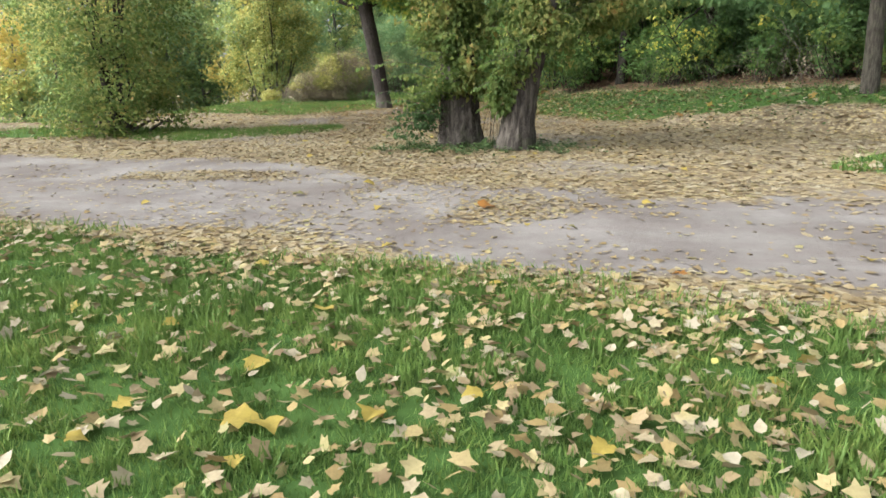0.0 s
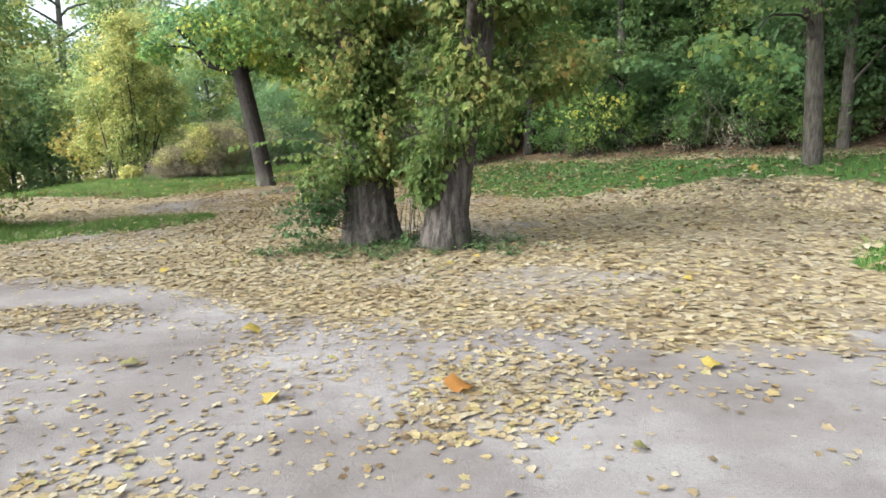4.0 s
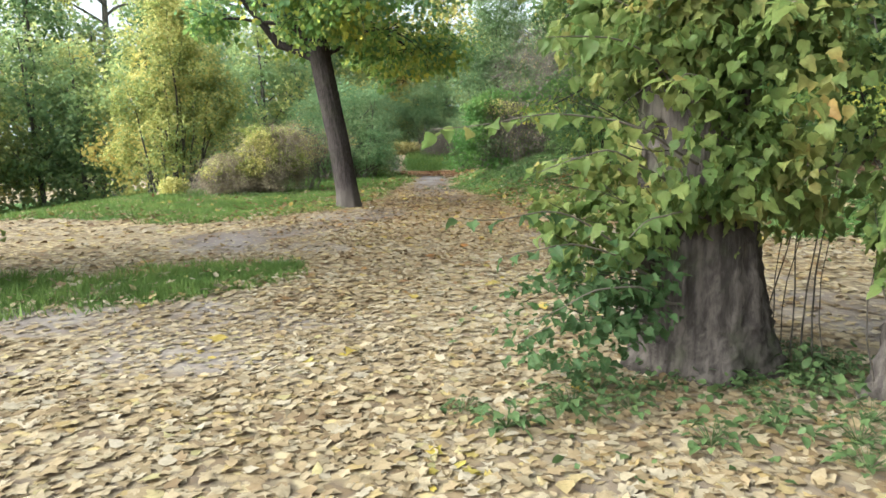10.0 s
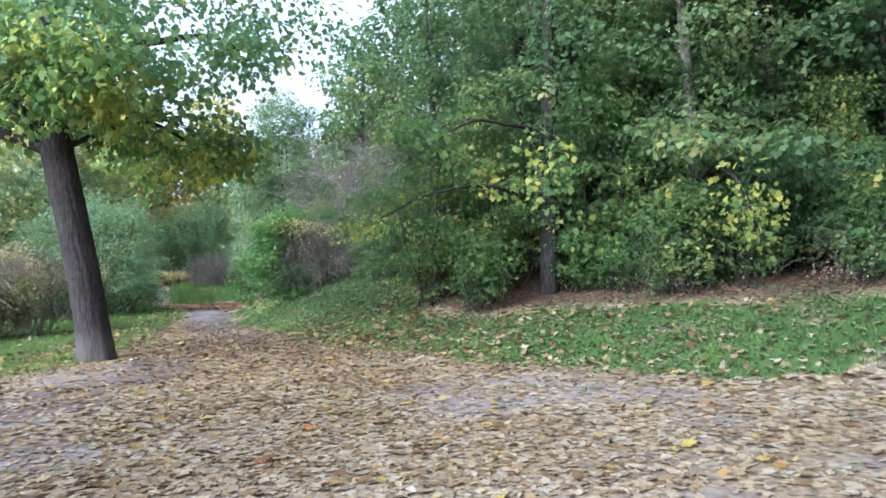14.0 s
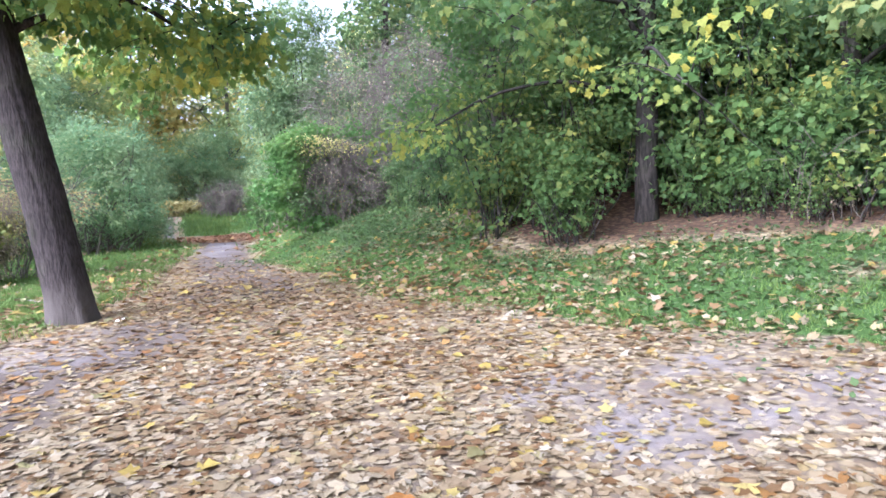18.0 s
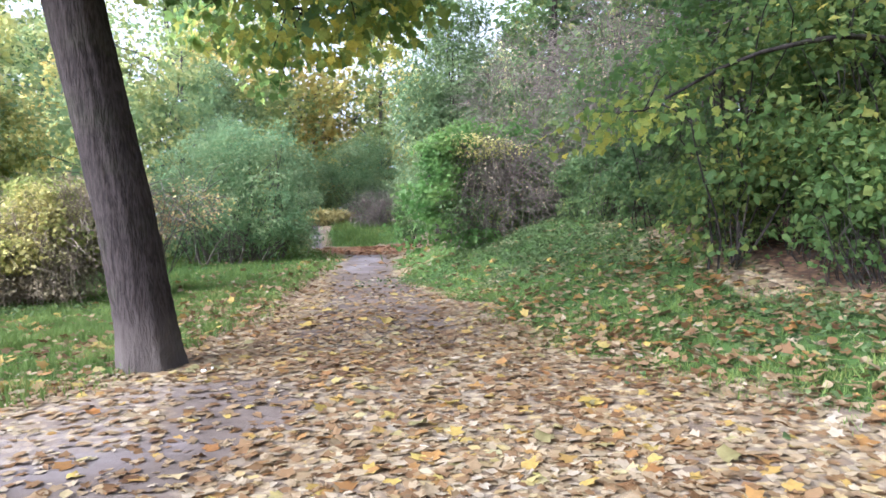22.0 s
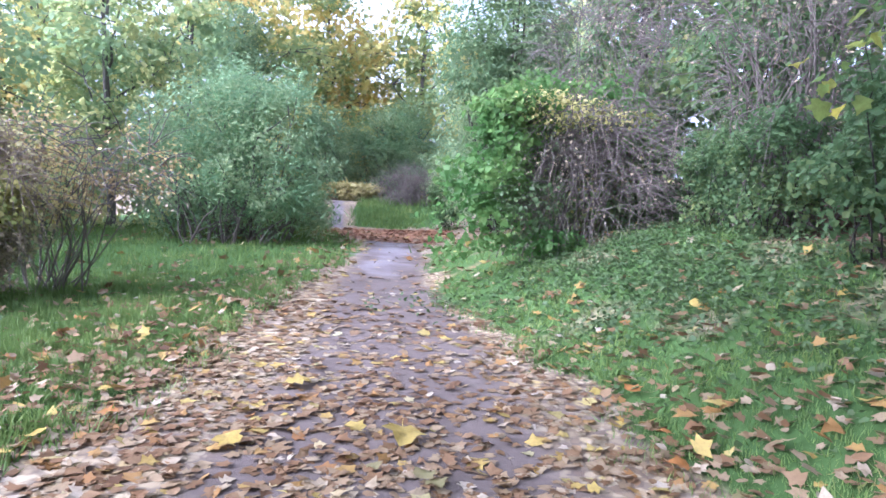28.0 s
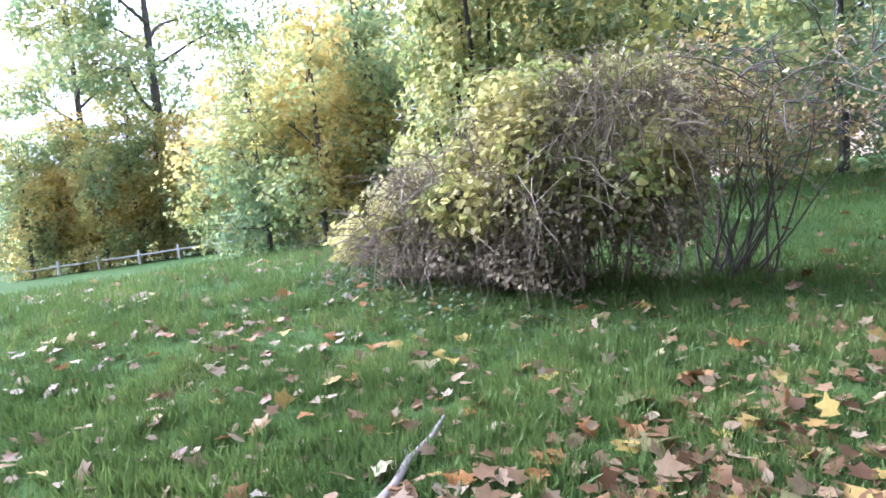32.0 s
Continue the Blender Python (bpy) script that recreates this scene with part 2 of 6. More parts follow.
M_LITTER_GOLD = leaf_mat("dead_leaf_gold", [(0.0, (0.206, 0.131, 0.060)), (0.35, (0.303, 0.216, 0.095)), (0.7, (0.358, 0.282, 0.147)), (1.0, (0.289, 0.269, 0.121))], 0.55, 0.2, 0.2, 0.8)
M_LITTER_FIRE = leaf_mat("dead_leaf_orange", [(0.0, (0.204, 0.088, 0.028)), (0.4, (0.283, 0.160, 0.047)), (0.75, (0.330, 0.248, 0.057)), (1.0, (0.315, 0.288, 0.150))], 0.55, 0.2, 0.25, 0.8)
M_RUSSET = leaf_mat("dead_leaf_russet", [(0.0, (0.13, 0.050, 0.026)), (0.5, (0.24, 0.105, 0.050)), (0.85, (0.32, 0.18, 0.085)), (1.0, (0.36, 0.27, 0.14))], 0.6, 0.15, 0.3, 0.8)
M_YELLOW = leaf_mat("yellow_leaf", [(0.0, (0.329, 0.223, 0.048)), (0.5, (0.382, 0.292, 0.067)), (1.0, (0.350, 0.276, 0.153))], 0.5, 0.25, 0.1)
M_PALE = leaf_mat("pale_leaf", [(0.0, (0.162, 0.140, 0.055)), (0.6, (0.188, 0.167, 0.069)), (1.0, (0.146, 0.112, 0.039))], 0.55, 0.2, 0.1)
M_ORANGE = leaf_mat("orange_leaf", [(0.0, (0.252, 0.096, 0.024)), (0.6, (0.330, 0.150, 0.036)), (1.0, (0.360, 0.216, 0.060))], 0.55, 0.2, 0.1)
M_GRASS = leaf_mat("grass_blade", [(0.0, (0.071, 0.130, 0.030)), (0.5, (0.119, 0.196, 0.046)), (0.85, (0.187, 0.260, 0.063)), (1.0, (0.343, 0.280, 0.115))], 0.5, 0.3, 0.5, 0.9)
M_POPLAR = leaf_mat("poplar_leaf", [(0.0, (0.078, 0.135, 0.038)), (0.3, (0.120, 0.182, 0.050)), (0.6, (0.215, 0.262, 0.078)), (0.82, (0.355, 0.340, 0.112)), (0.93, (0.420, 0.330, 0.105)), (1.0, (0.420, 0.235, 0.085))], 0.45, 0.6, 0.5, 1.4)
M_MAPLE = leaf_mat("maple_leaf", [(0.0, (0.120, 0.241, 0.118)), (0.5, (0.164, 0.285, 0.115)), (0.85, (0.329, 0.428, 0.135)), (1.0, (0.680, 0.618, 0.149))], 0.5, 0.6, 0.4, 0.7)
M_MAPLE_Y = leaf_mat("maple_leaf_turning", [(0.0, (0.088, 0.192, 0.053)), (0.45, (0.213, 0.322, 0.085)), (0.75, (0.485, 0.495, 0.104)), (1.0, (0.777, 0.640, 0.104))], 0.5, 0.72, 0.5, 0.6)
M_WOODS = leaf_mat("woodland_leaf", [(0.0, (0.070, 0.139, 0.056)), (0.5, (0.101, 0.176, 0.066)), (0.85, (0.195, 0.258, 0.084)), (0.97, (0.378, 0.353, 0.114)), (1.0, (0.529, 0.428, 0.114))], 0.5, 0.6, 0.5, 0.35)
M_WILLOW = leaf_mat("willow_leaf", [(0.0, (0.167, 0.295, 0.141)), (0.5, (0.236, 0.353, 0.167)), (0.85, (0.406, 0.494, 0.244)), (1.0, (0.571, 0.600, 0.259))], 0.5, 0.6, 0.5, 0.6)
M_FRESH = leaf_mat("fresh_leaf", [(0.0, (0.084, 0.200, 0.050)), (0.5, (0.108, 0.227, 0.056)), (1.0, (0.201, 0.302, 0.083))], 0.45, 0.6, 0.6, 1.2)
M_FEATHER = leaf_mat("feathery_leaf", [(0.0, (0.125, 0.212, 0.096)), (0.5, (0.171, 0.251, 0.111)), (1.0, (0.307, 0.374, 0.165))], 0.5, 0.6, 0.4, 0.5)
M_BROWNB = leaf_mat("withered_leaf", [(0.0, (0.252, 0.175, 0.098)), (0.4, (0.465, 0.349, 0.163)), (0.7, (0.675, 0.565, 0.213)), (1.0, (0.709, 0.674, 0.247))], 0.6, 0.3, 0.6, 1.1)
M_WITHER = leaf_mat("olive_withered_leaf", [(0.0, (0.23, 0.195, 0.11)), (0.4, (0.40, 0.36, 0.17)), (0.75, (0.56, 0.52, 0.24)), (1.0, (0.68, 0.66, 0.31))], 0.6, 0.4, 0.6, 1.1)
M_DEADV = leaf_mat("dead_vine_leaf", [(0.0, (0.185, 0.145, 0.105)), (0.6, (0.350, 0.285, 0.190)), (1.0, (0.540, 0.450, 0.260))], 0.6, 0.3, 0.5, 1.1)
M_FOOT = leaf_mat("low_shoot_leaf", [(0.0, (0.032, 0.071, 0.024)), (0.5, (0.057, 0.114, 0.042)), (1.0, (0.098, 0.170, 0.061))], 0.5, 0.5, 0.4, 0.9)
M_VINE = leaf_mat("vine_leaf", [(0.0, (0.181, 0.242, 0.066)), (0.4, (0.314, 0.331, 0.094)), (0.75, (0.595, 0.529, 0.186)), (1.0, (0.748, 0.689, 0.311))], 0.5, 0.6, 0.5, 0.8)
M_AUTUMN = leaf_mat("autumn_crown", [(0.0, (0.230, 0.342, 0.150)), (0.35, (0.352, 0.410, 0.152)), (0.65, (0.691, 0.590, 0.182)), (0.85, (0.725, 0.513, 0.167)), (1.0, (0.725, 0.706, 0.212))], 0.5, 0.6, 0.65, 0.22)
M_MIXED = leaf_mat("mixed_crown", [(0.0, (0.193, 0.308, 0.157)), (0.4, (0.275, 0.372, 0.156)), (0.75, (0.551, 0.551, 0.207)), (1.0, (0.741, 0.689, 0.207))], 0.5, 0.6, 0.65, 0.25)
M_SAPLING = leaf_mat("sapling_leaf", [(0.0, (0.078, 0.165, 0.053)), (0.5, (0.112, 0.197, 0.056)), (0.82, (0.225, 0.281, 0.070)), (0.95, (0.473, 0.427, 0.090)), (1.0, (0.585, 0.405, 0.079))], 0.5, 0.6, 0.45, 0.6)
M_HERB = leaf_mat("herb_leaf", [(0.0, (0.039, 0.075, 0.026)), (0.6, (0.069, 0.121, 0.043)), (1.0, (0.121, 0.174, 0.062))], 0.5, 0.3, 0.3, 2.0)
M_BARK_GREY = bark_mat("poplar_bark", (0.034, 0.028, 0.025), (0.118, 0.099, 0.087), 0.8, 0.5)
M_BARK_DARK = bark_mat("maple_bark", (0.026, 0.021, 0.020), (0.062, 0.050, 0.046), 2.2, 0.15, 0.4)
M_BARK_WOOD = bark_mat("woodland_bark", (0.041, 0.035, 0.029), (0.106, 0.091, 0.077), 1.3, 0.3)
M_BARK_DARKER = bark_mat("darker_woodland_bark", (0.021, 0.018, 0.016), (0.058, 0.049, 0.042), 1.3, 0.3)
M_BARK_PALE = bark_mat("grey_smooth_bark", (0.075, 0.068, 0.060), (0.17, 0.155, 0.138), 1.3, 0.2)
M_TWIG = plain_mat("twig_bark", (0.108, 0.088, 0.068), 0.85, 0.35)
M_TWIG_PALE = plain_mat("dry_stem", (0.10, 0.078, 0.060), 0.85, 0.35)
M_PAINT = plain_mat("weathered_white_wood", (0.62, 0.60, 0.56), 0.7, 0.15)
M_DEADSTEM = plain_mat("dead_vine_stem", (0.215, 0.168, 0.118), 0.9, 0.35)
M_STRAW = leaf_mat("dry_grass", [(0.0, (0.30, 0.25, 0.09)), (0.6, (0.48, 0.42, 0.16)), (1.0, (0.62, 0.56, 0.28))], 0.6, 0.4, 0.4, 1.0)
M_STICK = plain_mat("grey_stick_bark", (0.19, 0.165, 0.14), 0.9, 0.35, 25.0)
M_PAPER = plain_mat("paper", (0.78, 0.77, 0.75), 0.7, 0.05)


# ---- mesh helpers ----
def mesh_np(name, V, F, mat, smooth=False):
    """One mesh out of numpy vertices and one or more arrays of faces (each with faces of one size)."""
    Fs = F if isinstance(F, list) else [F]
    me = bpy.data.meshes.new(name)
    V = np.asarray(V, np.float32)
    loops = np.concatenate([f.reshape(-1) for f in Fs]).astype(np.int32)
    sizes = np.concatenate([np.full(len(f), f.shape[1]) for f in Fs]).astype(np.int32)
    starts = np.concatenate([[0], np.cumsum(sizes)[:-1]]).astype(np.int32)
    me.vertices.add(len(V))
    me.vertices.foreach_set("co", V.reshape(-1))
    me.loops.add(len(loops))
    me.loops.foreach_set("vertex_index", loops)
    me.polygons.add(len(sizes))
    me.polygons.foreach_set("loop_start", starts)
    if smooth:
        me.polygons.foreach_set("use_smooth", np.ones(len(sizes), bool))
    me.update(calc_edges=True)
    me.materials.append(mat)
    return me


def part(name, me, parent=None, label="", at=None):
    ob = new(name, me)
    if parent is not None:
        ob.parent = parent
    if at is not None:
        ob.location = at
    if label:
        ob["label"] = label
    return ob


def thing(name, at, label, category, group="", rz=0.0, kind=""):
    e = new(name)
    e.empty_display_size = 0.2
    e.matrix_basis = pose(at[0], at[1], at[2], 0, 0, rz)
    return tagged(e, label, category, group, kind)


def tube(pts, radii, sides=8, cap=True):
    """A tapering round limb along a line of points."""
    P = np.asarray(pts, float)
    R = np.asarray(radii, float)
    T = np.gradient(P, axis=0)
    T /= np.linalg.norm(T, axis=1, keepdims=True) + 1e-9
    ref = np.array([0.0, 1.0, 0.0]) if abs(T[0][1]) < 0.8 else np.array([1.0, 0.0, 0.0])
    A = np.cross(T, ref)
    A /= np.linalg.norm(A, axis=1, keepdims=True) + 1e-9
    B = np.cross(T, A)
    ang = np.linspace(0, 2 * np.pi, sides, endpoint=False)
    V = P[:, None] + R[:, None, None] * (np.cos(ang)[None, :, None] * A[:, None] + np.sin(ang)[None, :, None] * B[:, None])
    n = len(P)
    i, j = np.meshgrid(np.arange(n - 1), np.arange(sides), indexing="ij")
    F = np.stack([i * sides + j, i * sides + (j + 1) % sides, (i + 1) * sides + (j + 1) % sides, (i + 1) * sides + j], -1).reshape(-1, 4)
    return V.reshape(-1, 3), F


def merge(pieces):
    Vs, Fs, k = [], [], 0
    for V, F in pieces:
        Vs.append(V)
        Fs.append(F + k)
        k += len(V)
    return np.concatenate(Vs), np.concatenate(Fs)


def leaf_shape(kind):
    """Outline and folds of one leaf, 1 long, stalk at the origin, lying along +y: vertices and triangles."""
    if kind == "maple":
        side = [(0.20, -0.02), (0.46, 0.08), (0.37, 0.27), (0.57, 0.47), (0.33, 0.58), (0.19, 0.80)]
        pts = [(0, 0.03)] + side + [(0, 1.0)] + [(-x, y) for x, y in side[::-1]]
        V = np.array([(x, y, 0.16 * abs(x) - 0.22 * (y - 0.4) ** 2) for x, y in pts] + [(0, 0.36, 0.0)])
        n = len(pts)
        F = np.array([(n, k, (k + 1) % n) for k in range(n)])
    elif kind == "ovate":
        pts = [(0, 0.0), (0.30, 0.20), (0.36, 0.45), (0.18, 0.78), (0.0, 1.0), (-0.18, 0.78), (-0.36, 0.45), (-0.30, 0.20)]
        V = np.array([(x, y, 0.30 * abs(x) - 0.25 * (y - 0.4) ** 2) for x, y in pts] + [(0, 0.45, 0.0)])
        n = len(pts)
        F = np.array([(n, k, (k + 1) % n) for k in range(n)])
    elif kind == "pointed":
        side = [(0.16, -0.04), (0.36, 0.08), (0.41, 0.24), (0.35, 0.40), (0.27, 0.52), (0.19, 0.68), (0.07, 0.86)]
        pts = [(0, 0.0)] + side + [(0, 1.0)] + [(-x, y) for x, y in side[::-1]]
        V = np.array([(x, y, 0.28 * abs(x) - 0.30 * (y - 0.35) ** 2) for x, y in pts] + [(0, 0.36, 0.0)])
        n = len(pts)
        F = np.array([(n, k, (k + 1) % n) for k in range(n)])
    elif kind == "dry":
        pts = [(0, 0), (0.27, 0.16), (0.36, 0.48), (0.04, 1.0), (-0.34, 0.52), (-0.29, 0.18)]
        V = np.array([(x, y, 0.35 * abs(x) - 0.30 * (y - 0.4) ** 2) for x, y in pts])
        F = np.array([(0, 1, 2), (0, 2, 3), (0, 3, 4), (0, 4, 5)])
    elif kind == "dry_lobed":
        side = [(0.46, 0.08), (0.31, 0.27), (0.56, 0.50), (0.21, 0.64)]
        pts = [(0, 0.03)] + side + [(0, 1.0)] + [(-x, y) for x, y in side[::-1]]
        V = np.array([(x, y, 0.18 * abs(x) - 0.25 * (y - 0.4) ** 2) for x, y in pts] + [(0, 0.36, 0.0)])
        n = len(pts)
        F = np.array([(n, k, (k + 1) % n) for k in range(n)])
    elif kind == "simple":
        V = np.array([(0, 0, 0), (0.34, 0.42, 0.10), (0, 1.0, -0.10), (-0.34, 0.42, 0.10), (0, 0.45, 0.0)])
        F = np.array([(0, 1, 4), (1, 2, 4), (2, 3, 4), (3, 0, 4)])
    elif kind == "facet":
        V = np.array([(0, 0, 0), (0.36, 0.45, 0.10), (0, 1.0, -0.10), (-0.36, 0.45, 0.10)])
        F = np.array([(0, 1, 2), (0, 2, 3)])
    elif kind == "narrow":
        V = np.array([(0, 0, 0), (0.13, 0.4, 0.03), (0, 1.0, -0.12), (-0.13, 0.4, 0.03)])
        F = np.array([(0, 1, 3), (1, 2, 3)])
    elif kind == "clump":
        V = np.array([(0, 0, 0), (0.30, 0.25, 0.12), (0.44, 0.66, 0.0), (0.05, 0.62, 0.10), (0.0, 1.0, -0.08), (-0.12, 0.60, 0.02), (-0.48, 0.70, 0.08), (-0.30, 0.22, -0.05)])
        F = np.array([(0, 1, 3), (1, 2, 3), (3, 4, 5), (0, 3, 5), (5, 6, 7), (0, 5, 7)])
    else:  # a blade of grass
        V = np.array([(-0.03, 0, 0), (0.03, 0, 0), (0.0, 1.0, 0.2)])
        F = np.array([(0, 1, 2)])
    return V, F


def frames_from(up, spin):
    """Turns (N,3,3) whose third column is near `up` and whose second is spun round it."""
    up = up / (np.linalg.norm(up, axis=1, keepdims=True) + 1e-9)
    ref = np.where(np.abs(up[:, 2:3]) < 0.9, np.array([[0.0, 0.0, 1.0]]), np.array([[1.0, 0.0, 0.0]]))
    a = np.cross(ref, up)
    a /= np.linalg.norm(a, axis=1, keepdims=True) + 1e-9
    b = np.cross(up, a)
    c, s = np.cos(spin)[:, None], np.sin(spin)[:, None]
    y = a * c + b * s
    x = np.cross(y, up)
    return np.stack([x, y, up], -1)


def scatter(kind, P, turns, size, jitter=0.12, curl=None):
    """Leaves of one kind at the points P, turned and sized."""
    V, F = leaf_shape(kind)
    n = len(P)
    X = V[None] * np.asarray(size)[:, None, None] * (1 + jitter * rng.standard_normal((n, 1, 3)))
    X = X + jitter * 0.5 * np.asarray(size)[:, None, None] * rng.standard_normal((n, len(V), 3)) * np.array([0.5, 0.5, 1.0])
    if curl is not None:
        X[:, :, 2] *= np.asarray(curl)[:, None]
    W = np.einsum("nij,nvj->nvi", turns, X) + P[:, None]
    FF = (F[None] + (np.arange(n) * len(V))[:, None, None]).reshape(-1, F.shape[1])
    return W.reshape(-1, 3), FF


def wob(P, f, seed=0.0):
    """A cheap smooth noise, about -1 to 1."""
    x, y, z = P[:, 0] * f + seed, P[:, 1] * f + 2.1 * seed, P[:, 2] * f - seed
    return (np.sin(1.3 * x + 0.7 * np.sin(1.9 * y)) + np.sin(1.7 * y + 0.9 * np.sin(1.3 * z + 1.0)) + np.sin(2.1 * z + 0.8 * np.sin(1.6 * x + 2.0))) / 2.2


TABLE = np.random.default_rng(99).random((256, 256)) * 2 - 1


def vnoise(x, y, f, seed=0):
    """Uneven noise over the plan, -1 to 1, that never repeats in rows."""
    c, s = math.cos(0.6 + seed), math.sin(0.6 + seed)
    u, v = (c * x - s * y) * f + 17.3 * seed, (s * x + c * y) * f + 5.1 * seed
    i, j = np.floor(u).astype(int), np.floor(v).astype(int)
    a, b = u - i, v - j
    a, b = a * a * (3 - 2 * a), b * b * (3 - 2 * b)
    g = lambda p, q: TABLE[p & 255, q & 255]
    return (g(i, j) * (1 - a) + g(i + 1, j) * a) * (1 - b) + (g(i, j + 1) * (1 - a) + g(i + 1, j + 1) * a) * b


def blob_points(blobs, n, gap=0.15, gap_scale=1.6, shell=0.45):
    """Points in a crown made of lumps (x, y, z, rx, ry, rz), with gaps and an uneven outline; also the way outwards."""
    B = np.array(blobs, float)
    w = (B[:, 3] * B[:, 4] * B[:, 5]) ** 0.75
    k = rng.choice(len(B), size=int(n * 1.7), p=w / w.sum())
    d = rng.standard_normal((len(k), 3))
    d /= np.linalg.norm(d, axis=1, keepdims=True)
    r = (shell + (1 - shell) * rng.random(len(k))) ** 0.7
    lump = 1 + 0.3 * wob(d * 2.5 + k[:, None], 1.0, 3.0)
    P = B[k, :3] + d * B[k, 3:6] * (r * lump)[:, None]
    keep = wob(P, gap_scale, 1.7) + 0.25 * rng.standard_normal(len(P)) > -1.0 + gap * 2
    P, d = P[keep][:n], d[keep][:n]
    return P, d


def crown(name, blobs, n, kind, size, mat, gap=0.15, gap_scale=1.6, hang=False, shell=0.45):
    P, d = blob_points(blobs, n, gap, gap_scale, shell)
    up = d * 0.55 + np.array([0, 0, 0.55]) + 0.55 * rng.standard_normal(d.shape)
    T = frames_from(up, rng.random(len(P)) * 6.283)
    if hang:  # tips hang down and outwards
        y = 0.45 * d + np.array([0, 0, -0.8]) + 0.45 * rng.standard_normal(d.shape)
        y /= np.linalg.norm(y, axis=1, keepdims=True)
        x = np.cross(y, up)
        x /= np.linalg.norm(x, axis=1, keepdims=True) + 1e-9
        T = np.stack([x, y, np.cross(x, y)], -1)
    s = size * (0.65 + 0.7 * rng.random(len(P)))
    V, F = scatter(kind, P, T, s)
    return mesh_np(name, V, F, mat)


def bent(a, b, sag=0.15, n=7, wig=0.05, rs=None):
    rs = rs or rng
    a, b = np.array(a, float), np.array(b, float)
    t = np.linspace(0, 1, n)[:, None]
    L = np.linalg.norm(b - a)
    P = a + (b - a) * t
    P[:, 2] += sag * L * np.sin(np.pi * t[:, 0])
    P[1:-1] += wig * L * rs.standard_normal((n - 2, 3)) * 0.75
    for _ in range(2):
        P[1:-1] = 0.25 * P[:-2] + 0.5 * P[1:-1] + 0.25 * P[2:]
    return P


def stems_mesh(name, base_pts, tips, r0, r1, mat, sag=0.12, wig=0.06, n=7, sides=5):
    pcs = []
    for a, b in zip(base_pts, tips):
        P = bent(a, b, sag, n, wig)
        f = 0.7 + 0.6 * rng.random()
        pcs.append(tube(P, np.linspace(r0 * f, r1, n), sides))
    V, F = merge(pcs)
    return mesh_np(name, V, F, mat, True)


def trunk_mesh(name, axis, radii, mat, sides=28, rings=40, ridge=0.05, flare=0.0, lobes=5, seed=0.0):
    """A trunk along an axis of points with furrowed bark and root flare."""
    A, R = np.array(axis, float), np.array(radii, float)
    t0 = np.linspace(0, 1, len(A))
    t = np.linspace(0, 1, rings) ** 1.3
    P = np.stack([np.interp(t, t0, A[:, k]) for k in range(3)], -1)
    r = np.interp(t, t0, R)
    V, F = tube(P, r, sides)
    V = V.reshape(rings, sides, 3)
    ang = np.linspace(0, 2 * np.pi, sides, endpoint=False)[None]
    h = (P[:, 2] - P[0, 2])[:, None]
    f = 1 + ridge * np.sin(ang * 11 + 2.0 * np.sin(h * 2.2 + seed) + seed) * 0.6 + ridge * np.sin(ang * 17 + 1.3 * np.sin(h * 3.1) + 1.7 * seed) * 0.5
    f = f + ridge * 0.7 * np.sin(ang * 3 + h * 1.7 + seed) + ridge * 0.5 * rng.standard_normal((rings, sides))
    f = f + flare * np.exp(-h / 0.28) * (0.6 + 0.55 * np.sin(ang * lobes + seed))
    V = P[:, None] + (V - P[:, None]) * f[..., None]
    return mesh_np(name, V.reshape(-1, 3), F, mat, True)


# ---- plan ----
def poly_dist(poly, X, Y):
    """Signed distance to the edge of a plan polygon, positive inside."""
    P = np.array(poly, float)
    X, Y = np.asarray(X, float), np.asarray(Y, float)
    best = np.full(X.shape, 1e9)
    odd = np.zeros(X.shape, bool)
    for (ax, ay), (bx, by) in zip(P, np.roll(P, -1, 0)):
        dx, dy = bx - ax, by - ay
        t = np.clip(((X - ax) * dx + (Y - ay) * dy) / (dx * dx + dy * dy + 1e-9), 0, 1)
        best = np.minimum(best, np.hypot(X - ax - t * dx, Y - ay - t * dy))
        if ay != by:
            odd ^= ((ay > Y) != (by > Y)) & (X < (bx - ax) * (Y - ay) / (by - ay) + ax)
    return np.where(odd, best, -best)


START_LAWN = [(-60, -40), (-60, 13), (-12, 9.6), (-4.5, 6.8), (-1.8, 6.1), (0.2, 5.6), (1.8, 5.1), (2.8, 4.6), (8, 3.4), (40, -2), (60, -40)]
GRAVEL = [(-60, 14), (-12, 10.2), (-5.1, 7.5), (-2.6, 6.7), (-0.8, 6.2), (0.6, 5.8), (1.8, 5.5), (3.1, 5.1), (8, 4.2), (40, 0), (40, 6), (8, 8.0), (5.2, 8.8), (3.2, 8.4), (2.1, 8.5), (1.5, 9.0), (0.2, 9.4), (-0.8, 9.9), (-2.0, 11.0), (-4.9, 11.9), (-8.4, 12.2), (-14, 13.2), (-60, 19)]
STRIP = [(-13, 15.8), (-7.7, 15.6), (-6.3, 14.8), (-5.5, 15.4), (-4.4, 16.5), (-3.9, 17.0), (-4.0, 17.8), (-5.1, 18.1), (-6.6, 17.6), (-9, 17.9), (-13, 18.6)]
PATCH = [(5.3, 11.2), (5.7, 10.4), (7.0, 10.0), (9.5, 10.2), (10.5, 11.6), (9.0, 12.8), (7.2, 12.7), (6.2, 12.3)]
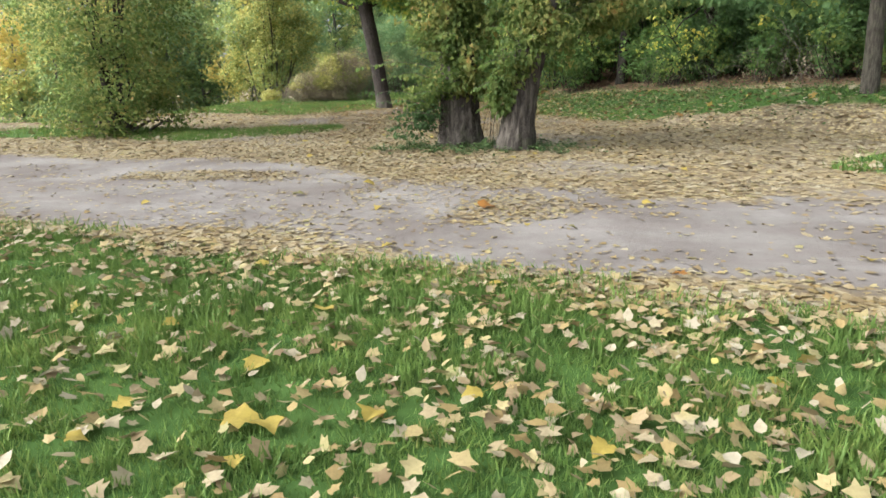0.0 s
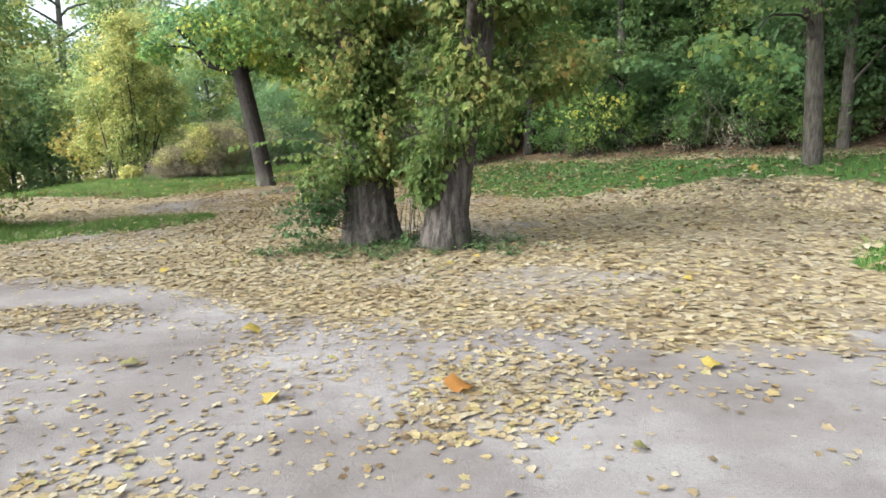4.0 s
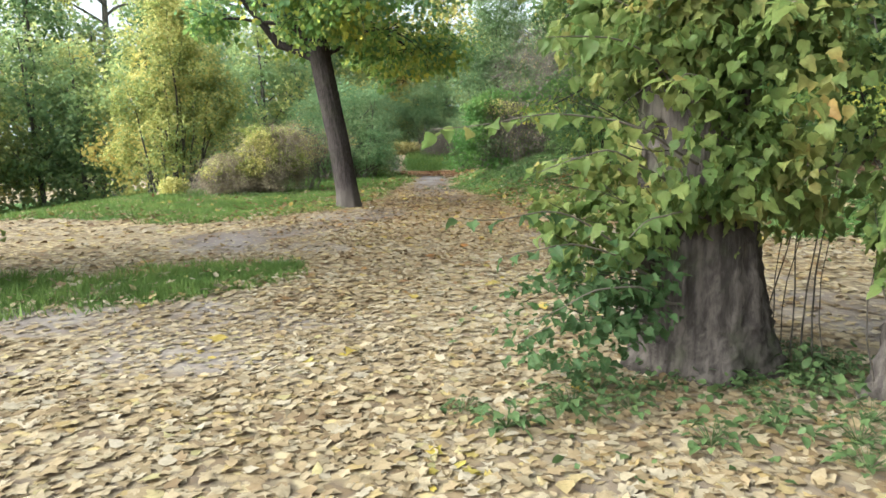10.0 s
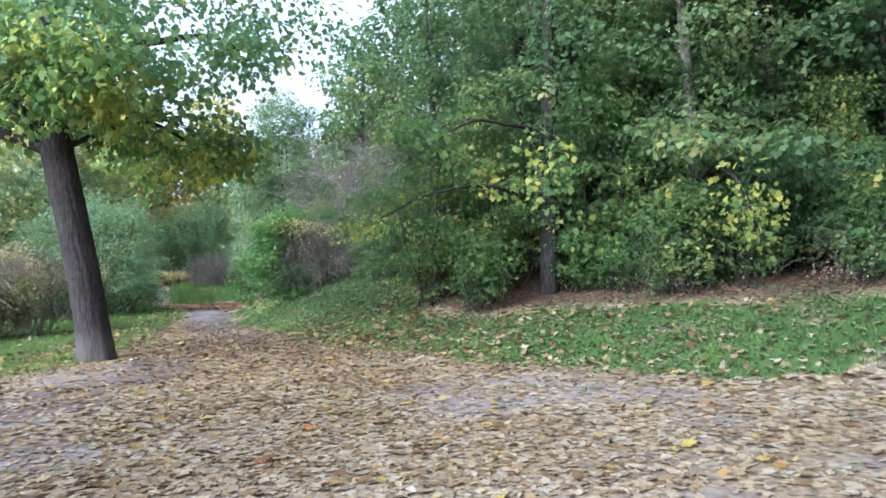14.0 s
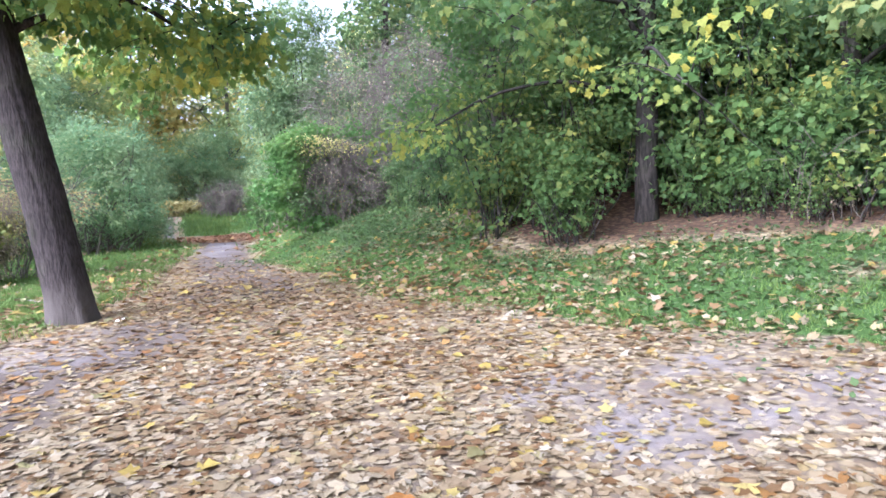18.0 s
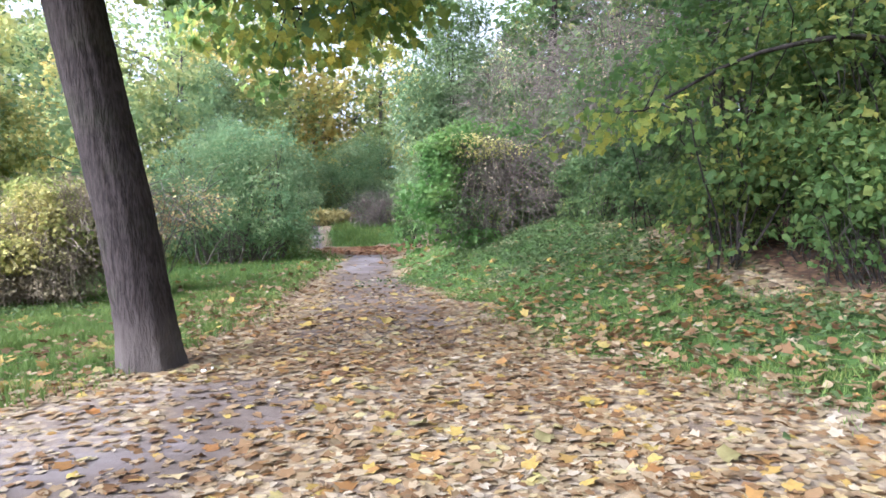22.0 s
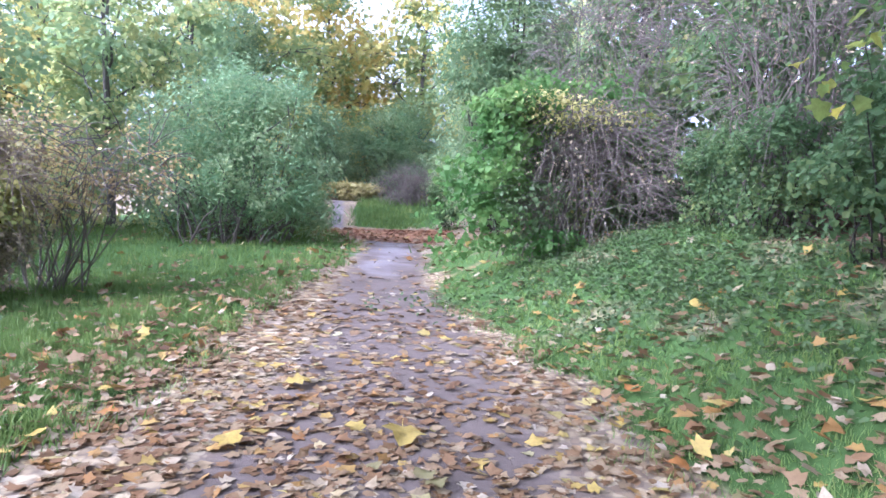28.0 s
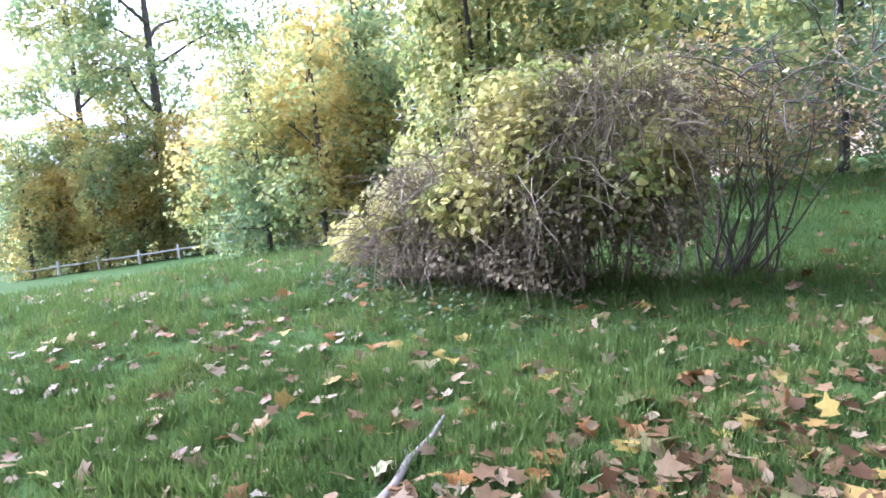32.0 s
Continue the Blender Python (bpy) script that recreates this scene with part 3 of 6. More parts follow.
LEFT_LAWN = [(-300, 23), (-40, 24), (-11.3, 24.2), (-8.6, 23.7), (-6.6, 22.9), (-5.6, 23.1), (-4.6, 25.0), (-4.4, 27.4), (-3.95, 30.0), (-3.6, 34), (-3.2, 40), (-3.9, 43.6), (-4.8, 45.2), (-5.3, 49), (-7, 66), (-9, 110), (-300, 110)]
VERGE = [(-1.75, 41), (-1.8, 33.8), (-0.9, 31), (-0.75, 28.7), (-0.7, 27), (0.2, 24.6), (1.3, 22.4), (2.0, 20.8), (2.9, 19.5), (4.0, 18.9), (5.5, 18.3), (6.8, 17.7), (8, 16.8), (10.2, 15.6), (16, 13.5), (24, 11), (24, 14), (16, 15.6), (11, 17.2), (9.4, 18.0), (8, 20.0), (6.8, 21.2), (5.6, 22.1), (4.5, 23.3), (3.6, 24.2), (2.4, 24.9), (1.7, 26.2), (1.9, 28.5), (2.3, 31), (2.2, 33), (1.6, 41)]
FAR_GRASS = [(-4.2, 50.2), (-2.6, 49.4), (-1.4, 50.6), (0.4, 54), (-1, 60), (-4, 58), (-4.5, 54)]
PATH_CORE = [(-3.1, 26.5), (-2.9, 30), (-3.0, 35), (-2.95, 40), (-3.1, 43.6), (-2.0, 43.6), (-1.85, 40), (-1.95, 35), (-1.5, 31), (-1.3, 26.5)]
TROD = [[(-6.6, 20.2), (-5.0, 19.4), (-3.6, 21.4), (-3.2, 22.6), (-2.7, 24.2), (-3.3, 25.0), (-4.4, 23.4), (-5.6, 22.2)]]
FAR_PATH = [(-4.9, 49.0), (-5.3, 53), (-6.6, 66), (-8, 90), (-6.4, 90), (-5.8, 66), (-4.75, 53), (-4.3, 49.0)]
DRIFTS = [[(-0.06, 8.2), (0.26, 8.55), (0.9, 8.62), (1.45, 8.23), (1.63, 7.77), (1.07, 7.47), (0.6, 7.22), (0.2, 7.2), (-0.1, 7.4)], [(-1.62, 8.88), (-1.39, 9.2), (-0.91, 9.25), (-0.75, 8.79), (-1.05, 8.57), (-1.44, 8.59)], [(-5.2, 9.6), (-3.5, 9.6), (-2.2, 9.8), (-2.6, 10.4), (-5.0, 10.4)]]
EDGE_Y = [8, 13, 16.5, 17.8, 19.0, 20.3, 22.2, 24.3, 27.5, 31, 33.8, 41, 52, 70]
EDGE_X = [30, 13, 6.2, 4.6, 3.4, 2.5, 1.6, 0.4, -0.55, -0.8, -1.8, -1.75, -0.5, 3]


WALKED = [(0.7, 2.2), (0.55, 3.2), (-0.4, 4.6), (-1.8, 8.5), (-2.5, 12.5), (-2.5, 16.5), (-2.2, 20), (-2.1, 24), (-2.5, 25.8), (-3.4, 27.3), (-5.0, 28.6)]


def off_path(X, Y):
    """Distance from the line that visitors tread."""
    best = np.full(np.shape(X), 1e9)
    for (ax, ay), (bx, by) in zip(WALKED[:-1], WALKED[1:]):
        dx, dy = bx - ax, by - ay
        t = np.clip(((X - ax) * dx + (Y - ay) * dy) / (dx * dx + dy * dy), 0, 1)
        best = np.minimum(best, np.hypot(X - ax - t * dx, Y - ay - t * dy))
    return best


def sown(per_m2, fade, least, box, seed, tile=2.0):
    """Random places, dense near the trodden line and thinning out evenly away from it."""
    r = np.random.default_rng(seed)
    xs, ys = [], []
    for x0 in np.arange(box[0], box[1], tile):
        for y0 in np.arange(box[2], box[3], tile):
            near = max(0.0, float(off_path(np.array([x0 + tile / 2]), np.array([y0 + tile / 2]))[0]) - tile * 0.71)
            top = max(least, per_m2 * math.exp(-max(0.0, near - 1.5) / fade))
            n = int(top * tile * tile)
            x, y = r.uniform(x0, x0 + tile, n), r.uniform(y0, y0 + tile, n)
            d = off_path(x, y)
            want = np.maximum(least, per_m2 * np.exp(-np.maximum(0, d - 1.5) / fade))
            rim = np.clip(np.minimum.reduce([x - box[0], box[1] - x, y - box[2], box[3] - y]) / 5.0, 0, 1)
            k = r.random(n) < want / top * rim
            xs.append(x[k])
            ys.append(y[k])
    return np.concatenate(xs), np.concatenate(ys), r


def sstep(v, a, b):
    t = np.clip((v - a) / (b - a), 0, 1)
    return t * t * (3 - 2 * t)


def gz(X, Y):
    """Height of the ground: level in the middle, a wooded bank on one side, a lawn that falls away on the other."""
    X, Y = np.asarray(X, float), np.asarray(Y, float)
    d = X - np.interp(Y, EDGE_Y, EDGE_X)
    d = np.maximum(d, 0) * np.interp(Y, [14, 19, 23], [0.75, 0.8, 1.0])
    s = np.interp(Y, [17, 21, 26, 29.5, 33, 40, 50], [0.27, 0.19, 0.20, 0.36, 0.36, 0.25, 0.15])
    rise = np.minimum(d, 3) * s * sstep(d, -0.5, 1.2) + np.interp(Y, [15, 19, 34, 42], [0.10, 0.15, 0.15, 0.08]) * np.clip(d - 3, 0, 6) + 0.2 * np.clip(d - 9, 0, 20)
    fall = -0.117 * np.clip(-10.5 - X, 0, 60) * sstep(-10.5 - X, -1, 4) * sstep(Y, 19, 27)
    far = 0.9 * sstep(Y, 49.5, 58) * sstep(X, -16, -7) * (1 - sstep(X, 4, 12))
    near = sstep(60 - np.abs(X), 0, 30) * sstep(90 - np.abs(Y), 0, 30)
    small = 0.018 * np.sin(1.1 * X + 0.6 * np.sin(0.9 * Y)) + 0.014 * np.sin(1.6 * Y + 1.2 * np.sin(0.7 * X))
    return rise + fall + far + small * near


def fields(X, Y):
    """How much gravel, turf and fallen leaf lies at a place, 0 to 1 each."""
    P3 = np.stack([X, Y, 0 * X], -1)
    w = wob(P3, 1.1, 0.4) * 0.16 + vnoise(X, Y, 0.9, 1) * 0.28 + vnoise(X, Y, 3.1, 2) * 0.2
    grass = np.maximum.reduce([sstep(poly_dist(p, X, Y) + w, -0.35, 0.35) for p in (START_LAWN, STRIP, PATCH, LEFT_LAWN, FAR_GRASS)])
    grass = np.maximum(grass, sstep(poly_dist(VERGE, X, Y) + w, -0.35, 0.35) * (np.interp(Y, [21, 24, 27, 30], [0.85, 0.72, 0.68, 0.85]) + 0.5 * vnoise(X, Y, 1.3, 7)).clip(0.22, 0.95))
    grav = sstep(poly_dist(GRAVEL, X, Y) + 1.2 * w, -0.7, 0.6)
    grav = np.maximum(grav, 0.75 * sstep(poly_dist(PATH_CORE, X, Y) + w, -0.35, 0.3) * sstep(Y, 33, 38))
    grav = np.maximum(grav, sstep(poly_dist(FAR_PATH, X, Y), -0.2, 0.3))
    # trodden patches in the leaf field
    patch = 0.75 * sstep(wob(P3, 0.8, 5.1) + 0.5 * wob(P3, 2.7, 2.2), 0.7, 1.25) * sstep(poly_dist([(-7, 10), (4, 9.5), (3, 19), (0, 24), (-1.5, 27), (-4, 27), (-6.5, 22)], X, Y), -0.2, 1.0)
    grav = np.maximum(grav, 0.7 * patch)
    drift = np.maximum.reduce([sstep(poly_dist(p, X, Y) + 0.6 * w, -0.2, 0.25) for p in DRIFTS])
    grav = grav * (1 - 0.45 * drift)
    return grav, grass * (1 - grav), drift


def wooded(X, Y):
    """1 on the floor under the trees of the bank, coloured brown and darkened for shade, 0 in the open."""
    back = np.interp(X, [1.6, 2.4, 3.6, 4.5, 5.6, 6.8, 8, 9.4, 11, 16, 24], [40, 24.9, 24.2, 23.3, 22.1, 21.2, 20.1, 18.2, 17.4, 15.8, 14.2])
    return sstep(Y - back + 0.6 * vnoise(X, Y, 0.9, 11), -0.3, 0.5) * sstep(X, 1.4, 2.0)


# ---- ground ----
def grown(a, b, step, far, grow=1.28):
    mid = np.arange(a, b + step, step)
    out, s = [], step
    x = 0.0
    while x < far:
        s *= grow
        x += s
        out.append(x)
    out = np.array(out)
    return np.concatenate([a - out[::-1], mid, mid[-1] + out])


gx, gy = grown(-13, 7, 0.16, 1500), grown(-2, 46, 0.16, 1500)
GX, GY = np.meshgrid(gx, gy)
fX, fY = GX.ravel(), GY.ravel()
gv = np.stack([fX, fY, gz(fX, fY)], -1)
nx, ny = len(gx), len(gy)
ii, jj = np.meshgrid(np.arange(ny - 1), np.arange(nx - 1), indexing="ij")
gf = np.stack([ii * nx + jj, ii * nx + jj + 1, (ii + 1) * nx + jj + 1, (ii + 1) * nx + jj], -1).reshape(-1, 4)
ground_me = mesh_np("ground", gv, gf, M_GROUND, True)
grav_f, grass_f, drift_f = fields(fX, fY)
trod_f = np.maximum(sstep(poly_dist(PATH_CORE, fX, fY), -0.55, 0.25), sstep(poly_dist(TROD[0], fX, fY) + 0.4 * vnoise(fX, fY, 1.1, 8), -0.4, 0.5))
# where the mould takes the brown, shade-darkened colour
shaded_humus_f = wooded(fX, fY)
for key, val in (("shaded_humus", shaded_humus_f), ("gravel", grav_f), ("grass", grass_f), ("trodden", trod_f)):
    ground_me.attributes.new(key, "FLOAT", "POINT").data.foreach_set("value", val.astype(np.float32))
ground = tagged(new("ground", ground_me), "park ground of leaf-strewn earth, trodden gravel and green turf", "ground", kind="structure")


# ---- old twin poplars ----
def twin_poplar(at, axis, radii, low, high, n_low, n_high, sprouts, label, seed):
    t = thing("poplar_tree", at, label, "tree", "old poplars by the path")
    part("trunk", trunk_mesh("poplar_trunk", axis, radii, M_BARK_GREY, 56, 90, 0.05, 0.42, 5, seed), t)
    top = np.array(axis[-1])
    for k in range(5):
        h = 0.52 + 0.09 * k
        a = np.array([np.interp(h, np.linspace(0, 1, len(axis)), np.array(axis)[:, c]) for c in range(3)])
        b = a + np.array([1.9 * math.cos(k * 2.4 + seed), 1.9 * math.sin(k * 2.4 + seed), 1.6])
        V, F = tube(bent(a, b, 0.1, 9, 0.05), np.linspace(0.10, 0.025, 9), 8)
        part("limb", mesh_np("poplar_limb", V, F, M_BARK_GREY, True), t)
    B, E_ = [], []
    for bl in low:
        for _ in range(9):
            h = min(max(bl[2] - 0.25, 0.15), 3.6) + 0.25 * rng.standard_normal()
            h = max(0.08, h)
            s = np.array([np.interp(h, np.array(axis)[:, 2], np.array(axis)[:, c]) for c in range(2)])
            B.append((s[0], s[1], h))
            d = np.clip(rng.standard_normal(3) * 0.5, -0.7, 0.7)
            E_.append((bl[0] + d[0] * bl[3], bl[1] + d[1] * bl[4], bl[2] + abs(d[2]) * bl[5]))
    for a, b in sprouts:
        B.append(a)
        E_.append(b)
    for a, b in zip(B[-24:], E_[-24:]):
        part("shoot", stems_mesh("poplar_shoot", [a], [b], 0.006, 0.002, M_BARK_WOOD, 0.06, 0.08, 7, 5), t)
    tagged(part("shoot_mass", stems_mesh("poplar_shoots", B[:-24], E_[:-24], 0.005, 0.002, M_BARK_WOOD, 0.06, 0.08, 6, 4), t), kind="stuff")
    foot = [b for b in low if b[2] < 0.7]
    part("shoot_leaves", crown("poplar_shoot_leaves", [b for b in low if b[2] >= 0.7], int(1.08 * n_low), "pointed", 0.084, M_POPLAR, 0.42, 2.4, hang=True, shell=0.3), t, "yellowing green leaves hanging round the trunk")
    if foot:
        part("foot_leaves", crown("poplar_foot_leaves", foot, 1100, "pointed", 0.064, M_FOOT, 0.3, 3.0, shell=0.3), t, "small blue-green leaves on low shoots")
    part("crown", crown("poplar_crown", high, n_high * 3, "facet", 0.13, M_POPLAR, 0.25, 1.2, hang=True), t)
    return t


poplar = twin_poplar((-0.40, 13.95, float(gz(-0.4, 13.95)) - 0.03), [(0, 0, -0.1), (-0.02, 0, 0.5), (-0.08, 0.02, 1.4), (-0.2, 0.05, 3.0), (-0.25, 0.1, 6), (-0.3, 0.2, 10)], [0.42, 0.37, 0.33, 0.28, 0.22, 0.08],
            [(-0.35, -0.45, 1.95, 0.35, 0.3, 0.35), (-0.10, -0.35, 1.35, 0.6, 0.5, 0.5), (-0.65, -0.25, 1.40, 0.5, 0.5, 0.5), (-0.85, -0.45, 0.48, 0.45, 0.42, 0.32), (-0.98, -0.45, 0.36, 0.40, 0.36, 0.24), (-0.7, -0.45, 0.6, 0.4, 0.34, 0.3), (-0.75, -0.3, 0.95, 0.42, 0.42, 0.4), (0.25, -0.35, 1.75, 0.6, 0.55, 0.55), (-0.15, -0.45, 2.3, 0.5, 0.3, 0.6), (-0.1, -0.5, 3.0, 0.5, 0.3, 0.6), (0.5, -0.3, 1.25, 0.3, 0.35, 0.35), (-0.6, -0.15, 2.3, 0.55, 0.55, 0.55), (-1.0, -0.3, 2.9, 0.5, 0.5, 0.5), (0.35, -0.1, 2.7, 0.85, 0.8, 0.75), (0.0, 0.35, 1.9, 0.6, 0.5, 0.8), (-0.4, 0, 3.5, 1.5, 1.3, 0.9)],
            [(-0.4, 0.2, 5.2, 1.9, 1.9, 1.4), (0.5, 0.1, 7.0, 2.2, 2.2, 1.6), (-0.6, 0.3, 8.8, 2.2, 2.2, 1.6), (0, 0, 10.6, 1.5, 1.5, 1.2)], 11500, 3200,
            [((0.35 + 0.05 * k, 0.0 - 0.05 * k, 0.02), (0.42 + 0.09 * k, -0.15 + 0.05 * k, 0.9 + 0.12 * k)) for k in range(7)],
            "old poplar with thick furrowed grey trunk and hanging leafy shoots", 0.6)
leaning_poplar = twin_poplar((0.66, 13.2, float(gz(0.66, 13.2)) - 0.03), [(0, 0, -0.1), (0.02, 0, 0.5), (0.12, 0.02, 1.3), (0.42, 0.08, 2.6), (0.75, 0.15, 5), (1.2, 0.3, 10)], [0.33, 0.29, 0.27, 0.25, 0.2, 0.07],
            [(-0.15, -0.1, 1.35, 0.42, 0.42, 0.45), (0.05, -0.3, 1.75, 0.5, 0.45, 0.45), (0.3, -0.4, 2.4, 0.45, 0.3, 0.5), (0.6, -0.25, 1.95, 0.6, 0.5, 0.5), (-0.25, -0.2, 0.98, 0.3, 0.28, 0.4), (0.55, -0.1, 2.7, 0.9, 0.8, 0.65), (1.35, 0.1, 2.45, 0.75, 0.6, 0.5), (0.75, 0.25, 1.7, 0.35, 0.4, 0.4), (0.7, 0.1, 3.6, 1.2, 1.1, 0.9)],
            [(0.9, 0.1, 5.2, 1.8, 1.8, 1.4), (1.4, 0.2, 7.2, 2.1, 2.1, 1.7), (0.8, 0.3, 9.2, 2.0, 2.0, 1.6)], 9000, 2700,
            [((-0.2 - 0.05 * k, 0.05, 0.02), (-0.3 - 0.08 * k, -0.1, 0.8 + 0.1 * k)) for k in range(4)],
            "leaning old poplar with grey furrowed trunk and hanging leafy shoots", 2.3)


# single leafy shoots that reach out from the poplars' trunks
def leafy_shoot(tree, a, b, n, size, mat, sag=0.10):
    o = np.array(tree.location)
    P = bent(np.array(a) - o, np.array(b) - o, sag, 12, 0.03)
    sh = part("long_shoot", mesh_np("long_shoot", *tube(P, np.linspace(0.008, 0.002, 12), 6), M_TWIG, True), tree)
    t = np.linspace(0.25, 1.0, n)
    Q = np.stack([np.interp(t, np.linspace(0, 1, 12), P[:, k]) for k in range(3)], -1)
    d = (P[-1] - P[0]) / np.linalg.norm(P[-1] - P[0])
    side = np.cross(d, (0, 0, 1.0))
    y = 0.45 * d + side * np.where(np.arange(n) % 2, 0.8, -0.8)[:, None] + np.array([0, 0, -0.75]) + 0.3 * rng.standard_normal((n, 3))
    y /= np.linalg.norm(y, axis=1, keepdims=True)
    up = np.array([0, 0, 1.0]) + 0.4 * rng.standard_normal((n, 3))
    x = np.cross(y, up)
    x /= np.linalg.norm(x, axis=1, keepdims=True)
    V, F = scatter("pointed", Q + 0.02 * y, np.stack([x, y, np.cross(x, y)], -1), size * (0.7 + 0.5 * rng.random(n)), 0.08)
    part("leaves", mesh_np("long_shoot_leaves", V, F, mat), sh)


for a, b, n, size, mat in (((-0.6, 13.6, 1.3), (-2.12, 12.8, 1.5), 24, 0.10, M_POPLAR), ((-0.7, 13.6, 1.7), (-1.6, 12.8, 1.9), 16, 0.10, M_POPLAR), ((-0.75, 13.6, 1.2), (-1.65, 12.75, 1.3), 16, 0.10, M_POPLAR), ((-0.8, 13.7, 0.7), (-2.0, 12.95, 1.08), 16, 0.072, M_FOOT), ((-0.75, 13.6, 0.6), (-1.8, 12.85, 0.9), 16, 0.072, M_FOOT), ((-0.7, 13.5, 0.5), (-1.65, 12.75, 0.62), 16, 0.072, M_FOOT), ((-0.8, 13.6, 0.35), (-1.7, 13.1, 0.4), 14, 0.07, M_FOOT), ((-0.5, 13.5, 1.6), (-1.1, 12.7, 1.7), 16, 0.10, M_POPLAR), ((-0.6, 13.5, 1.0), (-1.2, 12.85, 0.98), 16, 0.09, M_POPLAR), ((-0.3, 13.5, 1.9), (-0.6, 12.6, 2.0), 16, 0.10, M_POPLAR), ((-0.7, 13.9, 2.1), (-1.6, 13.7, 2.3), 18, 0.10, M_POPLAR), ((-0.8, 14.0, 1.2), (-1.5, 14.0, 1.3), 16, 0.095, M_POPLAR)):
    leafy_shoot(poplar, a, b, n, size, mat)
for a, b, n, size in (((0.5, 13.0, 1.5), (0.1, 12.3, 1.5), 14, 0.10), ((0.5, 13.0, 1.2), (-0.1, 12.6, 1.1), 14, 0.10), ((0.9, 12.95, 1.9), (0.9, 12.1, 1.9), 14, 0.10), ((0.6, 12.95, 1.9), (0.2, 12.2, 2.1), 14, 0.10), ((1.0, 13.0, 2.3), (1.6, 12.4, 2.2), 16, 0.10), ((0.4, 13.1, 0.8), (0.0, 12.8, 0.75), 12, 0.085)):
    leafy_shoot(leaning_poplar, a, b, n, size, M_POPLAR)


# ---- dark maple by the lawn ----
def big_maple():
    z0 = float(gz(-4.27, 25.85))
    t = thing("maple_tree", (-4.27, 25.85, z0 - 0.03), "dark-trunked leaning maple with a broad green crown", "tree")
    axis = [(0, 0, -0.1), (-0.04, 0, 0.4), (-0.2, 0.02, 1.5), (-0.55, 0.05, 3.4), (-0.7, 0.1, 5.2), (-0.6, 0.1, 8.5)]
    part("trunk", trunk_mesh("maple_trunk", axis, [0.28, 0.258, 0.25, 0.245, 0.18, 0.06], M_BARK_DARK, 56, 100, 0.022, 0.22, 6, 1.1), t)
    blobs = [(-0.9, 0, 4.4, 1.3, 1.3, 0.8), (0.9, 0.0, 4.1, 1.5, 1.4, 0.75), (-2.3, 0.2, 5.0, 1.3, 1.3, 0.8), (-2.9, -0.3, 4.4, 0.7, 0.8, 0.5), (1.9, 0.6, 3.75, 1.1, 1.1, 0.5), (0.4, -1.7, 4.5, 1.5, 1.1, 0.7), (-1.3, -1.4, 4.8, 1.2, 1.0, 0.7), (1.1, 2.3, 3.95, 1.2, 1.2, 0.55), (2.3, -0.6, 5.2, 1.1, 1.1, 0.6), (0.2, 0, 5.7, 2.7, 2.6, 1.2), (2.7, 0.4, 6.3, 1.6, 1.5, 1.0), (-0.6, 0.2, 7.3, 2.9, 2.9, 1.6), (-0.3, 0, 9.2, 2.2, 2.2, 1.4)]
    drops = [(1.6, -0.5, 3.45, 0.4, 0.4, 0.3), (0.6, -1.6, 3.75, 0.45, 0.4, 0.35), (2.5, 0.9, 3.4, 0.4, 0.4, 0.3), (-0.9, -1.3, 4.0, 0.4, 0.4, 0.3), (1.5, 1.6, 3.4, 0.45, 0.4, 0.35), (0.7, 2.9, 3.3, 0.4, 0.4, 0.4)]
    for k, b in enumerate(blobs[:9]):
        h = 3.25 + 0.22 * k
        a = (float(np.interp(h, [p[2] for p in axis], [p[0] for p in axis])), 0.06, h)
        r = 0.12 if k in (2, 8) else 0.065
        V, F = tube(bent(a, b[:3], 0.08, 11, 0.05), np.linspace(r, 0.018, 11), 8)
        part("limb", mesh_np("maple_limb", V, F, M_BARK_DARK, True), t)
    # the crooked limb that reaches out over the lawn
    V, F = tube([(-0.45, 0.05, 3.1), (-0.75, 0.1, 3.55), (-1.15, 0.15, 3.72), (-1.55, 0.2, 3.85), (-1.85, 0.2, 4.25), (-2.3, 0.25, 4.8), (-2.9, 0.3, 5.4)], [0.14, 0.12, 0.105, 0.10, 0.085, 0.06, 0.03], 10)
    part("limb", mesh_np("maple_crooked_limb", V, F, M_BARK_DARK, True), t)
    B, E_ = [], []
    for b in blobs[:8]:
        for _ in range(14):
            d = rng.standard_normal(3) * 0.6
            B.append(b[:3])
            E_.append((b[0] + d[0] * b[3], b[1] + d[1] * b[4], b[2] - abs(d[2]) * b[5] * 0.8))
    B.append((1.3, 2.3, 4.0))
    E_.append((0.9, 2.6, 3.0))
    tagged(part("twiggery", stems_mesh("maple_twigs", B, E_, 0.014, 0.003, M_BARK_DARK, 0.1, 0.08, 6, 4), t), kind="stuff")
    part("crown", crown("maple_crown", blobs[:10], 4800, "maple", 0.112, M_MAPLE, 0.48, 1.7, hang=True, shell=0.15), t)
    part("crown_top", crown("maple_crown_top", blobs[9:], 8000, "facet", 0.135, M_MAPLE, 0.36, 1.1), t)
    part("crown_fringe", crown("maple_fringe", [(1.9, 0.6, 3.7, 1.2, 1.1, 0.55), (1.1, 2.4, 3.8, 1.4, 1.2, 0.55), (0.2, -1.8, 4.2, 1.2, 0.8, 0.5)] + drops, 1500, "maple", 0.115, M_MAPLE_Y, 0.2, 1.8, hang=True), t, "yellowing leaves at the edge of the crown")
